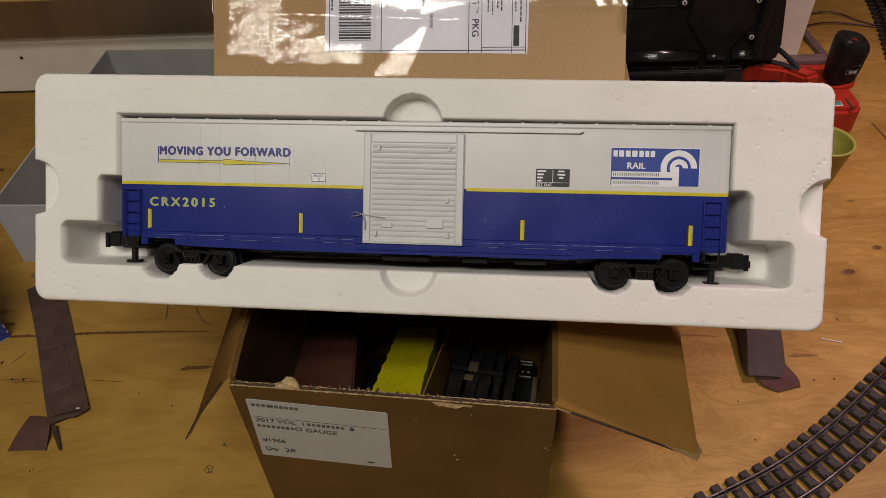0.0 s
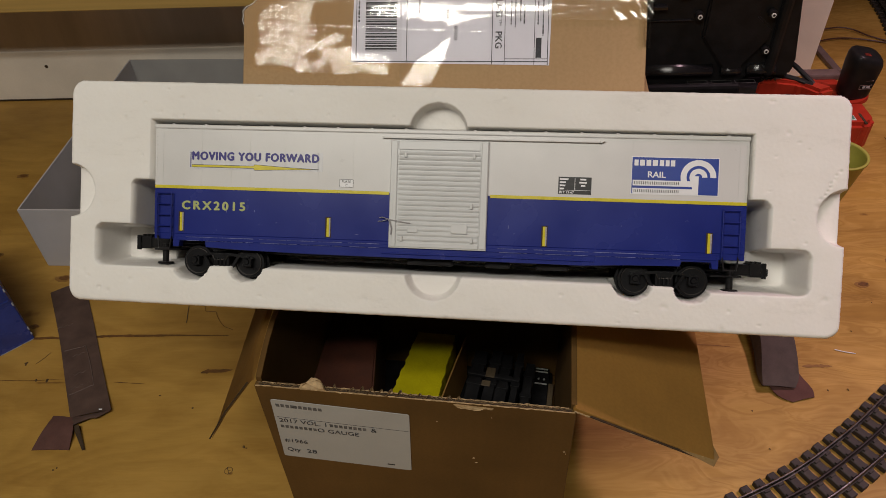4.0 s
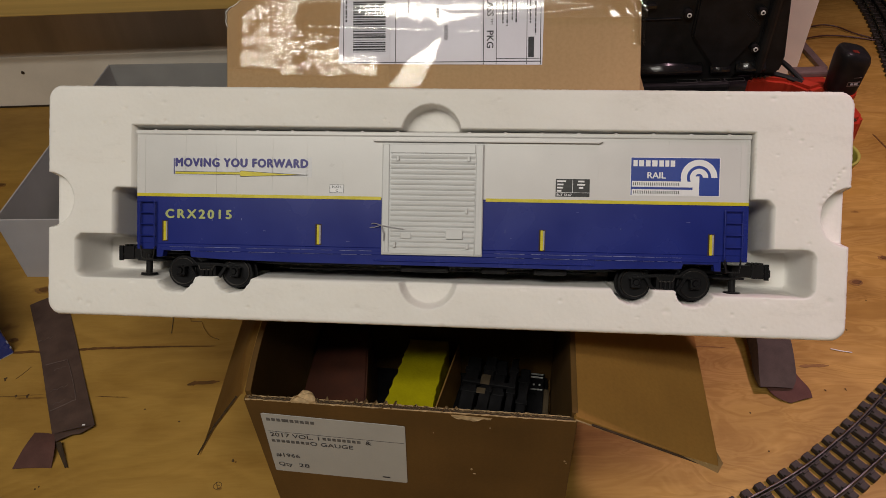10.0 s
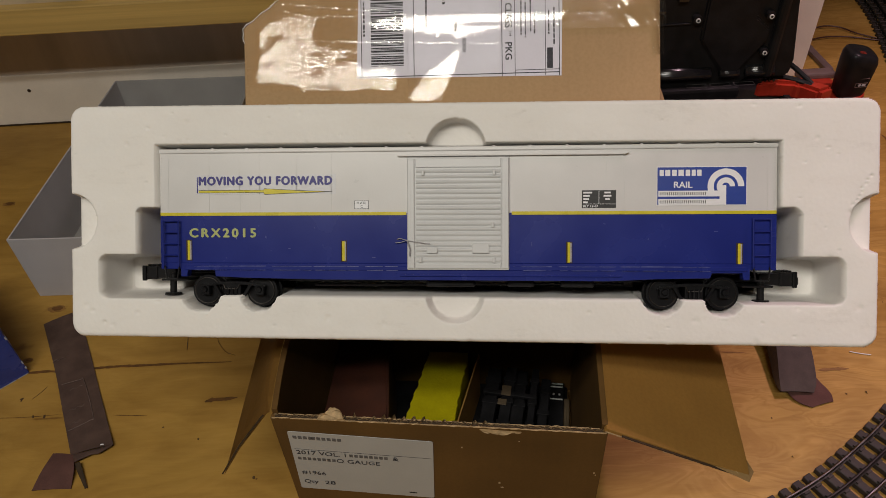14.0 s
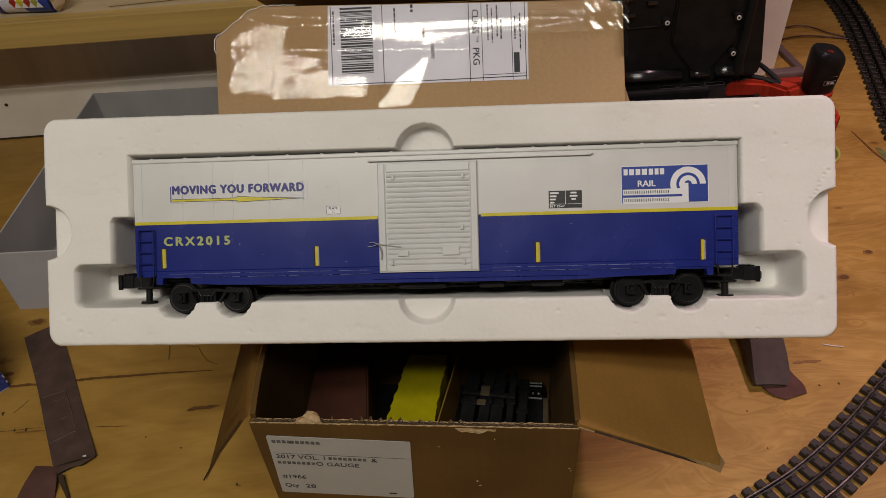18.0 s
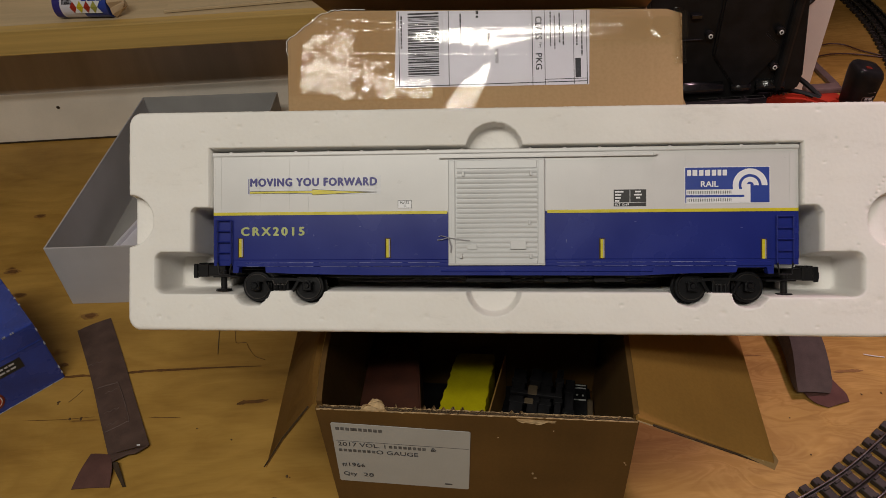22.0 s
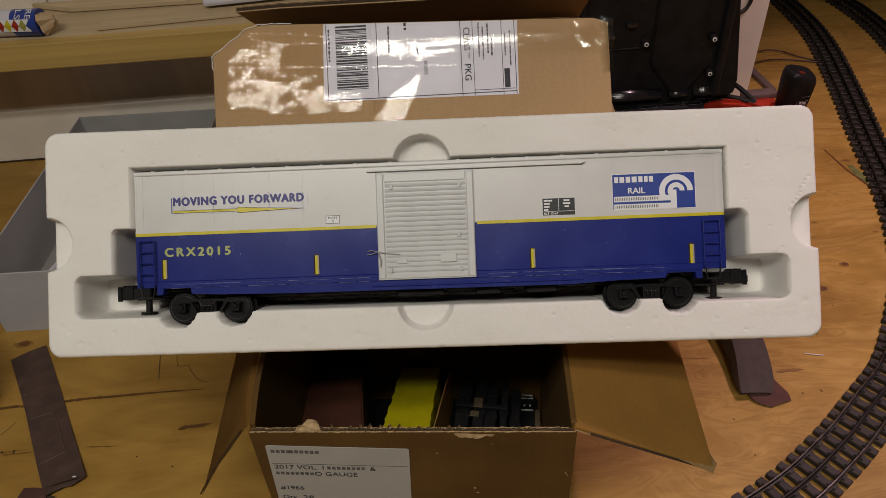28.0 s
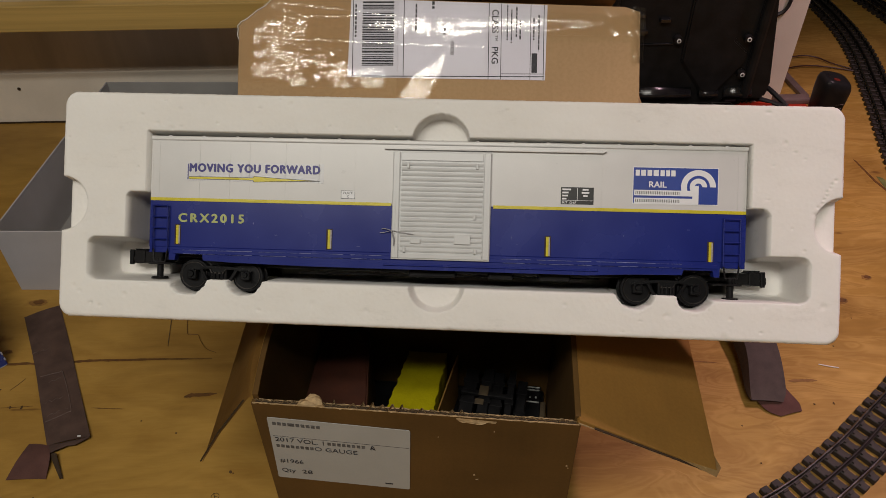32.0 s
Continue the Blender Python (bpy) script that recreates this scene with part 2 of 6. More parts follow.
grained("door_grey", (0.60, 0.605, 0.605), 0.32, 0, 0.5, scale=40, vary=0.03, fine=900, bumpy=0.03)
# pale blue for painted ledge highlights and for real scratches
grained("wear_blue", (0.17, 0.19, 0.38), 0.3, scale=200, vary=0.3)
grained("scuff_pale", (0.4, 0.42, 0.5), 0.6, scale=200, vary=0.3)
grained("box_ink", (0.07, 0.065, 0.065), 0.5, scale=200, vary=0.3)
# near-white colour in place of reflections on tape rim, contacts and screws
grained("film_bright", (0.8, 0.8, 0.78), 0.2, 0.0, scale=100, vary=0.2)
grained("film_grey", (0.36, 0.35, 0.37), 0.4, scale=100, vary=0.2)
grained("yellow_paint", (0.62, 0.53, 0.03), 0.28, scale=60, vary=0.1)
grained("blue_decal", (0.02, 0.05, 0.3), 0.35, scale=60, vary=0.06)
grained("violet_ink", (0.035, 0.028, 0.20), 0.4, scale=60, vary=0.06)
grained("lime_ink", (0.42, 0.46, 0.17), 0.4, scale=60, vary=0.1)
grained("decal_film", (0.64, 0.64, 0.66), 0.25, scale=60, vary=0.03)
grained("white_decal", (0.78, 0.78, 0.8), 0.4, scale=60, vary=0.04)
grained("black_decal", (0.02, 0.02, 0.02), 0.45, scale=60, vary=0.1)
grained("black_plastic", (0.0145, 0.0138, 0.0145), 0.32, 0, 0.14, scale=50, vary=0.3, fine=700, bumpy=0.1)
grained("bogie_black", (0.007, 0.007, 0.008), 0.3, 0.0, 0.2, scale=120, vary=0.15, fine=700, bumpy=0.04)
grained("wheel_black", (0.006, 0.006, 0.007), 0.34, 0.0, 0.16, scale=80, vary=0.3)
grained("packing_black", (0.011, 0.0105, 0.0115), 0.55, 0, 0.2, scale=90, vary=0.35, fine=700, bumpy=0.2)
grained("clip_tan", (0.10, 0.072, 0.042), 0.55, scale=90, vary=0.25)
grained("tie_plastic", (0.038, 0.030, 0.025), 0.6, 0, 0.4, scale=160, vary=0.3, bumpy=0.3, random_vary=0.35)
grained("rail_steel", (0.22, 0.22, 0.22), 0.26, 1.0, 0.5, scale=90, vary=0.25)
grained("rail_black", (0.03, 0.025, 0.022), 0.45, 0.6, 0.5, scale=90, vary=0.3)
grained("sand_back", (0.088, 0.054, 0.044), 0.85, 0, 0.2, scale=70, vary=0.18, fine=900, bumpy=0.3)
# same paper as sand_back, greyer to paint in the sheen of the raised piece
grained("sand_worn", (0.086, 0.068, 0.060), 0.85, 0, 0.2, scale=70, vary=0.18, fine=900, bumpy=0.3)
grained("sand_grit", (0.108, 0.052, 0.044), 0.9, 0, 0.2, scale=70, vary=0.15, fine=1500, bumpy=0.5)
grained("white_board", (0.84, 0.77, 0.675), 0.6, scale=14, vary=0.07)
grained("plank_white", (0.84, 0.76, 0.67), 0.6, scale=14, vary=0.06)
# browner than white_board: the shadow under the shelf is painted in
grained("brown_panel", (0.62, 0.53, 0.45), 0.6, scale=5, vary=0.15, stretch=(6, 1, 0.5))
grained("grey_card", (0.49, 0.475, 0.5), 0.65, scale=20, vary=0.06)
# darker copy of grey_card, with the box's inner shade put into the colour
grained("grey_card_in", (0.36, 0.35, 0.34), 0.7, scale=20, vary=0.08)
grained("red_plastic", (0.40, 0.030, 0.014), 0.4, 0, 0.45, scale=60, vary=0.15)
grained("worn_red", (0.17, 0.022, 0.014), 0.35, 0, 0.4, scale=120, vary=0.4)
grained("green_plastic", (0.36, 0.35, 0.07), 0.45, scale=40, vary=0.08)
grained("blue_print", (0.028, 0.056, 0.32), 0.28, 0, 0.5, scale=22, vary=0.3)
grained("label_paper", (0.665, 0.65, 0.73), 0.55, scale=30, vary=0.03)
# white label paper greyed to carry the shade of the carton front
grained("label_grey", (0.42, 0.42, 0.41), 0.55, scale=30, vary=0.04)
grained("ink_soft", (0.12, 0.12, 0.125), 0.6, scale=300, vary=0.4)
grained("ink", (0.03, 0.03, 0.04), 0.6, scale=300, vary=0.4)
grained("red_brown", (0.060, 0.0155, 0.006), 0.8, scale=60, vary=0.2)
grained("yellow_foam", (0.39, 0.335, 0.003), 0.85, 0, 0.1, scale=60, vary=0.10, fine=500, bumpy=0.5)
grained("chrome", (0.7, 0.7, 0.7), 0.15, 1.0, 0.5, scale=90, vary=0.1)
grained("wall_paint", (0.58, 0.54, 0.48), 0.8, scale=6, vary=0.08)
grained("floor_grey", (0.27, 0.25, 0.23), 0.7, scale=8, vary=0.2)
grained("ceiling_white", (0.8, 0.77, 0.72), 0.8, scale=8, vary=0.06)
grained("kraft", (0.5, 0.36, 0.22), 0.75, scale=30, vary=0.12)
grained("pine_edge", (0.56, 0.37, 0.115), 0.55, scale=16, vary=0.14, fine=90, bumpy=0.2, stretch=(0.12, 5, 7))
grained("lath_wood", (0.57, 0.44, 0.27), 0.6, scale=30, vary=0.12, stretch=(0.2, 3, 1))
grained("wire_black", (0.02, 0.02, 0.02), 0.5, scale=200, vary=0.2)
grained("wire_brown", (0.06, 0.022, 0.014), 0.45, scale=200, vary=0.2)
clear_tape("tape", 0.02)
grained("case_gloss", (0.012, 0.012, 0.013), 0.2, 0, 0.6, scale=50, vary=0.2, fine=700, bumpy=0.02)
grained("smoke_plastic", (0.17, 0.12, 0.11), 0.22, 0, 0.5, scale=40, vary=0.2)
grained("tape_film", (0.32, 0.21, 0.09), 0.25, 0, 0.5, scale=90, vary=0.15)
grained("print_grey", (0.165, 0.115, 0.10), 0.7, scale=200, vary=0.3)
grained("sticker_film", (0.18, 0.42, 0.3), 0.2, 0.4, 0.5, scale=150, vary=0.4)
foam_shader = MATS["foam"].node_tree.nodes["Principled BSDF"]
foam_nt = MATS["foam"].node_tree
bead = node(foam_nt, "ShaderNodeTexVoronoi", Scale=330.0)
foam_nt.links.new(coords(foam_nt), bead.inputs["Vector"])
bead_bump = foam_nt.nodes.new("ShaderNodeBump")
bead_bump.inputs["Strength"].default_value, bead_bump.inputs["Distance"].default_value = 0.16, 0.0007
foam_nt.links.new(bead.outputs["Distance"], bead_bump.inputs["Height"])
foam_nt.links.new(foam_shader.inputs["Normal"].links[0].from_socket, bead_bump.inputs["Normal"])
foam_nt.links.new(bead_bump.outputs["Normal"], foam_shader.inputs["Normal"])
scuff = node(foam_nt, "ShaderNodeTexNoise", Scale=38.0, Detail=6.0, Roughness=0.7)
foam_nt.links.new(coords(foam_nt, (0.5, 1.3, 1)), scuff.inputs["Vector"])
grime = ramp(foam_nt, scuff.outputs[0], [(0.3, (0.90, 0.895, 0.885)), (0.42, (0.985, 0.98, 0.975)), (0.6, (1, 1, 1))])
foam_nt.links.new(mixc(foam_nt, 1.0, foam_shader.inputs["Base Color"].links[0].from_socket, grime, "MULTIPLY"), foam_shader.inputs["Base Color"])
foam_shader.inputs["Subsurface Weight"].default_value = 0.45
foam_shader.inputs["Subsurface Radius"].default_value = (1.0, 1.0, 0.97)
foam_shader.inputs["Subsurface Scale"].default_value = 0.008
grained("card_dark", (0.05, 0.03, 0.015), 0.85, scale=200, vary=0.3)
grained("grain_brown", (0.135, 0.058, 0.014), 0.55, scale=120, vary=0.3)
grained("grain_tan", (0.26, 0.13, 0.033), 0.55, scale=120, vary=0.25)
grained("stain_green", (0.16, 0.17, 0.05), 0.6, scale=60, vary=0.4)
grained("pencil", (0.10, 0.055, 0.022), 0.8, scale=200, vary=0.3)


# ---- building blocks ----
def mesh_of(name, bm):
    me = bpy.data.meshes.new(name)
    bmesh.ops.recalc_face_normals(bm, faces=bm.faces[:])
    bm.to_mesh(me)
    bm.free()
    return me


def part(name, bm, material, parent=None, label="", smooth=False):
    me = mesh_of(name, bm) if isinstance(bm, bmesh.types.BMesh) else bm
    if not me.materials:
        for mt in ([material] if isinstance(material, str) else material):
            me.materials.append(MATS[mt])
    if smooth:
        me.shade_smooth()
    ob = new(name, me)
    if parent is not None:
        ob.parent = parent
    if label:
        ob["label"] = label
    return ob


def thing(name, label, category, m=None, group="", kind=""):
    ob = new(name)
    ob.empty_display_size = 0.02
    if m is not None:
        ob.matrix_world = m
    return tagged(ob, label, category, group, kind)


def block(x0, y0, z0, x1, y1, z1, bevel=0.0, bm=None, m=None, seg=2):
    own = bm is None
    b = bmesh.new()
    r = bmesh.ops.create_cube(b, size=1)
    for v in b.verts:
        v.co = Vector(((x0 + x1) / 2 + v.co.x * (x1 - x0), (y0 + y1) / 2 + v.co.y * (y1 - y0), (z0 + z1) / 2 + v.co.z * (z1 - z0)))
    if bevel:
        bmesh.ops.bevel(b, geom=b.edges[:], offset=bevel, segments=seg, affect="EDGES", profile=0.5)
    if m is not None:
        bmesh.ops.transform(b, matrix=m, verts=b.verts[:])
    if own:
        return b
    join(bm, b)
    return bm


def join(bm, other):
    me = bpy.data.meshes.new("tmp")
    other.to_mesh(me)
    other.free()
    bm.from_mesh(me)
    bpy.data.meshes.remove(me)
    return bm


def prism(points, z0, z1, bevel=0.0, seg=2):
    """An outline in x, y, extruded from z0 to z1."""
    b = bmesh.new()
    f = b.faces.new([b.verts.new((x, y, z0)) for x, y in points])
    r = bmesh.ops.extrude_face_region(b, geom=[f])
    for v in r["geom"]:
        if isinstance(v, bmesh.types.BMVert):
            v.co.z = z1
    if bevel:
        bmesh.ops.bevel(b, geom=b.edges[:], offset=bevel, segments=seg, affect="EDGES")
    return b


def rod(a, c, r, sides=12, r2=None, bm=None):
    a, c = Vector(a), Vector(c)
    b = bmesh.new()
    d = c - a
    q = d.to_track_quat("Z", "Y").to_matrix().to_4x4()
    bmesh.ops.create_cone(b, cap_ends=True, segments=sides, radius1=r, radius2=r if r2 is None else r2, depth=d.length,
                          matrix=Matrix.Translation((a + c) / 2) @ q)
    return b if bm is None else join(bm, b)


def tube(points, r, sides=8):
    """A round wire through the points."""
    b = bmesh.new()
    pts = [Vector(p) for p in points]
    rings = []
    for i, p in enumerate(pts):
        d = (pts[min(i + 1, len(pts) - 1)] - pts[max(i - 1, 0)]).normalized()
        s = d.cross(Vector((0.13, 0.2, 1))).normalized()
        t = d.cross(s)
        rings.append([b.verts.new(p + r * (math.cos(2 * math.pi * k / sides) * s + math.sin(2 * math.pi * k / sides) * t)) for k in range(sides)])
    for r0, r1 in zip(rings, rings[1:]):
        for k in range(sides):
            b.faces.new((r0[k], r0[(k + 1) % sides], r1[(k + 1) % sides], r1[k]))
    b.faces.new(rings[0]), b.faces.new(rings[-1])
    return b


def catmull(points, steps):
    pts = [Vector(p) for p in points]
    pts = [2 * pts[0] - pts[1]] + pts + [2 * pts[-1] - pts[-2]]
    out = []
    for i in range(1, len(pts) - 2):
        p0, p1, p2, p3 = pts[i - 1:i + 3]
        for k in range(steps):
            t = k / steps
            out.append(0.5 * (2 * p1 + (p2 - p0) * t + (2 * p0 - 5 * p1 + 4 * p2 - p3) * t * t + (3 * p1 - p0 - 3 * p2 + p3) * t ** 3))
    out.append(pts[-2])
    return out


def lettering(text, height, width=None, depth=0.00006, bold=0.0, align="LEFT", space=1.0):
    """A mesh of built-in letters, x along the line, y up; the capitals are height tall."""
    cu = bpy.data.curves.new("text", "FONT")
    cu.body, cu.size, cu.extrude, cu.align_x = text, height / 0.7, depth, align
    cu.resolution_u, cu.space_character = 3, space
    ob = new("text", cu)
    me = bpy.data.meshes.new_from_object(ob.evaluated_get(bpy.context.evaluated_depsgraph_get()))
    bpy.data.objects.remove(ob)
    bpy.data.curves.remove(cu)
    if bold:
        bm = bmesh.new()
        for k, (dx, dy) in enumerate(((-1, 0), (1, 0), (0, 0.7), (0, -0.7))):
            n0 = len(bm.verts)
            bm.from_mesh(me)
            bm.verts.ensure_lookup_table()
            for v in bm.verts[n0:]:
                v.co += Vector((dx * bold, dy * bold, k * 0.000012))
        bm.to_mesh(me)
        bm.free()
    if width:
        xs = [v.co.x for v in me.vertices]
        x0, k = min(xs), width / (max(xs) - min(xs))
        for v in me.vertices:
            v.co.x = (v.co.x - x0) * k
    return me


def text_part(text, height, place, material, parent, width=None, bold=0.0, name="lettering", turn=0, space=1.0):
    ob = part(name, lettering(text, height, width, bold=bold, space=space), material, parent)
    ob.matrix_local = Matrix.Translation(place) @ pose(0, 0, 0, 0, 0, turn)
    return ob


def frame_at(c, u, v):
    u, v = Vector(u).normalized(), Vector(v)
    v = (v - v.dot(u) * u).normalized()
    n = u.cross(v)
    m = Matrix((u, v, n)).transposed().to_4x4()
    m.translation = c
    return m


# ---- the room and the bench ----
def slab(name, m, x0, y0, z0, x1, y1, z1, material, label, category, bevel=0.0):
    return tagged(part(name, block(x0, y0, z0, x1, y1, z1, bevel), material), label, category, kind="structure")


slab("floor", None, -2.6, -2.6, -0.85, 2.8, 3.0, -0.8, "floor_grey", "grey concrete basement floor under the bench", "floor")
slab("ceiling", None, -2.6, -2.6, 1.62, 2.8, 3.0, 1.7, "ceiling_white", "off-white painted ceiling above the bench", "ceiling")
slab("wall_south", None, -2.6, -2.7, -0.8, 2.8, -2.6, 1.62, "wall_paint", "beige painted wall behind the camera", "wall")
slab("wall_north", None, -2.6, 3.0, -0.8, 2.8, 3.1, 1.62, "wall_paint", "beige painted wall beyond the bench", "wall")
slab("wall_west", None, -2.7, -2.6, -0.8, -2.6, 3.0, 1.62, "wall_paint", "beige painted side wall", "wall")
slab("wall_east", None, 2.8, -2.6, -0.8, 2.9, 3.0, 1.62, "wall_paint", "beige painted side wall", "wall")
tagged(part("bench_top", block(-1.7, -0.4, -0.018, 1.7, 2.3, 0, 0.001), "plywood"), "yellow-brown plywood bench top with knots and pencil marks", "bench top", kind="structure")
for x in (-1.6, 1.6):
    for y in (-0.3, 2.2):
        tagged(part("bench_leg", block(x - 0.045, y - 0.045, -0.8, x + 0.045, y + 0.045, -0.018, 0.003), "pine"), "square pine leg of the plywood bench", "bench leg", kind="structure")

# raised back bench: white riser board, upper board coloured as shaded, pine-edged shelf
back = thing("back_riser", "white riser boards between the bench and the shelf", "riser", kind="structure")
part("white_board", block(-1.7, 0.981, 0.0015, 0.34, 0.996, 0.083, 0.001), "white_board", back)
part("upper_board", block(-1.7, 0.983, 0.0832, 0.34, 0.996, 0.194), "brown_panel", back, "upper board, the shelf's shade put into its colour")
part("dark_gap", block(-1.7, 0.979, 0.0002, 0.34, 0.990, 0.0022), "card_dark", back, "dark gap along the bench")
part("nail_hole", rod((-0.6295, 0.9815, 0.0580), (-0.6295, 0.9803, 0.0580), 0.0026, 10), "card_dark", back)
shelf = thing("shelf", "pine-edged shelf board fixed to the white plank wall", "shelf", kind="structure")
part("shelf_board", block(-1.7, 0.888, 0.194, 0.34, 0.998, 0.2265, 0.001), "lath_wood", shelf)
part("edge_strip", block(-1.7, 0.870, 0.194, 0.34, 0.888, 0.2275, 0.0015), "pine_edge", shelf, "yellow pine edge strip")
planks = thing("plank_wall", "white painted plank wall behind the shelf", "wall", kind="structure")
for k in range(24):
    x = -1.10 + k * 0.0684
    part("plank", block(x, 0.9985, 0.0, x + 0.0668, 1.012, 0.75, 0.002), "plank_white", planks)
part("backing", block(-1.7, 1.010, 0.0, 0.538, 1.02, 0.75), "white_board", planks)

# ---- ceiling fixtures ----
def ceiling_light(m, label):
    t = thing("ceiling_light", label, "ceiling light", m, "ceiling lights")
    part("housing", block(-0.6, -0.2, 0, 0.6, 0.2, 0.05, 0.005), "ceiling_white", t)
    part("stem", block(-0.02, -0.02, 0.05, 0.02, 0.02, 0.09, 0.004), "ceiling_white", t)
    return t


ceiling_light(pose(-0.3, -0.47, 1.575), "long white ceiling light fixture over the bench")


def clamp_lamp():
    t = thing("clamp_lamp", "aluminium clamp lamp hung beside the bench", "lamp", look(SPOT_AT, SPOT_TO))
    bm = bmesh.new()
    rings = []
    for r, z in ((0.03, 0.06), (0.05, 0.05), (0.085, 0.0), (0.105, -0.05), (0.107, -0.05), (0.088, 0.002), (0.053, 0.054), (0.03, 0.066)):
        rings.append([bm.verts.new((r * math.cos(2 * math.pi * k / 32), r * math.sin(2 * math.pi * k / 32), z)) for k in range(32)])
    for r0, r1 in zip(rings, rings[1:]):
        for k in range(32):
            bm.faces.new((r0[k], r0[(k + 1) % 32], r1[(k + 1) % 32], r1[k]))
    part("shade", bm, "chrome", t, smooth=True)
    part("socket", rod((0, 0, 0.06), (0, 0, 0.14), 0.024, 20), "black_plastic", t)
    part("cord", tube([(0, 0, 0.14), (0.0, 0.05, 0.2), (0.0, 0.1, 0.24)], 0.004, 6), "black_plastic", t)


clamp_lamp()

# ---- foam tray ----
FOAM = frame_at((-0.0079, 0.3342, 0.3028), (0.9966, -0.0818, 0.0117), (0.045, 0.655, 0.755))


def rounded_box(U, V, u0, v0, u1, v1, r):
    """Signed distance, inside positive."""
    cx, cy = (u0 + u1) / 2, (v0 + v1) / 2
    qx, qy = np.abs(U - cx) - (u1 - u0) / 2 + r, np.abs(V - cy) - (v1 - v0) / 2 + r
    return -(np.minimum(np.maximum(qx, qy), 0) + np.hypot(np.maximum(qx, 0), np.maximum(qy, 0)) - r)


def disc(U, V, u, v, r):
    return r - np.hypot(U - u, V - v)


PITS = (0.2356, 0.0294, 0.2262, 0.0130)


def foam_tray():
    t = thing("foam_tray", "white moulded polystyrene tray leaning on an open carton, holding the boxcar", "foam tray", FOAM @ pose(0, 0, 0, 0, 0, -0.6))
    nu, nv, thick = 860, 256, 0.075
    x0, x1, y0, y1 = -0.2412, 0.2412, -0.0692, 0.0737
    U, V = np.meshgrid(np.linspace(x0, x1, nu), np.linspace(y0, y1, nv))
    rng = np.random.RandomState(4)

    def wobble(f, seed):
        r = np.random.RandomState(seed)
        a, b, c = r.rand(3) * 6
        return np.sin(U * f + a + 2 * np.sin(V * f * 0.7 + b)) * np.sin(V * f * 0.9 + c + 1.5 * np.sin(U * f * 0.6))

    edge = 0.00003 * wobble(160, 1) + 0.00005 * wobble(1100, 2)
    torn = 0.00042 * wobble(300, 12) + 0.00022 * wobble(700, 14)
    pocket = np.minimum.reduce([U + 0.1865, 0.1868 - U, 0.0497 - V, V + 0.0432])
    holes = [
        (pocket, 0.0695, 0.0028),
        (rounded_box(U, V, -0.1988, -0.0300, -0.170, 0.0113, 0.004), 0.066, 0.0040),
        (rounded_box(U, V, -0.2232, -0.0452, -0.155, -0.0178, 0.006), 0.038, 0.0030),
        (rounded_box(U, V, 0.170, -0.0300, 0.1988, 0.0113, 0.006), 0.066, 0.0040),
        (rounded_box(U, V, 0.150, -0.0452, 0.2230, -0.0172, 0.006), 0.038, 0.0030),
        (disc(U, V, -0.1578, -0.0401, 0.0127) + torn, 0.045, 0.0024),
        (disc(U, V, -0.1219, -0.0408, 0.0116) + torn, 0.045, 0.0024),
        (disc(U, V, 0.1205, -0.0397, 0.0125) + torn, 0.045, 0.0024),
        (disc(U, V, 0.1557, -0.0404, 0.0117) + torn, 0.045, 0.0024),
        (disc(U, V, -0.0010, 0.0463, 0.0180), 0.014, 0.0012),
        (disc(U, V, -0.0013, -0.0408, 0.0177), 0.0085, 0.0030),
        (disc(U, V, -0.2415, 0.0025, 0.0175), 0.012, 0.002),
        (disc(U, V, 0.2415, 0.0020, 0.0172), 0.012, 0.002),
    ]
    depth = np.zeros_like(U)
    for sd, d, soft in holes:
        depth = np.maximum(depth, d * np.clip((sd + edge * np.exp(-np.clip(sd, 0, 1) / 0.0008)) / soft, 0, 1) ** 0.8)
    body = rounded_box(U, V, x0, y0, x1, y1, 0.009)
    k = np.clip((body + 0.00009 * wobble(420, 8) + 0.00007 * wobble(1300, 9)) / 0.0025, 0, 1)
    rim = 0.0025 * (1 - np.sqrt(np.clip(1 - (1 - k) ** 2, 0, 1)))
    relief = 0.00002 * wobble(1000, 5) + 0.00013 * wobble(45, 6) + 0.000008 * rng.randn(*U.shape)
    # crumbled beads along the wheel notches
    notch = np.maximum.reduce([h[0] for h in holes[5:9]])
    relief += 0.0005 * np.exp(-((notch + 0.0012) / 0.0009) ** 2) * (0.5 + 0.5 * wobble(620, 21)) * (0.5 + 0.7 * wobble(1500, 22))
    # dents and nicks in the face
    for _ in range(130):
        du, dv, r = rng.uniform(x0, x1), rng.uniform(y0, y1), rng.uniform(0.0006, 0.0022)
        relief -= 0.0006 * np.exp(-(((U - du) / r) ** 2 + ((V - dv) / (r * rng.uniform(0.4, 1))) ** 2))
    for i in range(8):
        du, dv = PITS[0] + (PITS[2] - PITS[0]) * i / 7 + rng.uniform(-0.001, 0.001), PITS[1] + (PITS[3] - PITS[1]) * i / 7
        relief -= 0.0009 * np.exp(-(((U - du) / 0.0009) ** 2 + ((V - dv) / 0.0007) ** 2))
    W = -np.maximum(depth, rim) + relief * (depth < 0.0015)
    inside = body > -0.0006
    idx = np.where(inside, np.cumsum(inside.ravel()).reshape(U.shape) - 1, -1)
    verts = np.stack([U[inside], V[inside], W[inside]], 1).tolist()
    q = np.stack([idx[:-1, :-1], idx[:-1, 1:], idx[1:, 1:], idx[1:, :-1]], -1).reshape(-1, 4)
    q = q[q.min(1) >= 0]
    faces = q.tolist()
    edges = np.concatenate([q[:, [a, (a + 1) % 4]] for a in range(4)])
    keys = set(map(tuple, edges.tolist()))
    low = {}
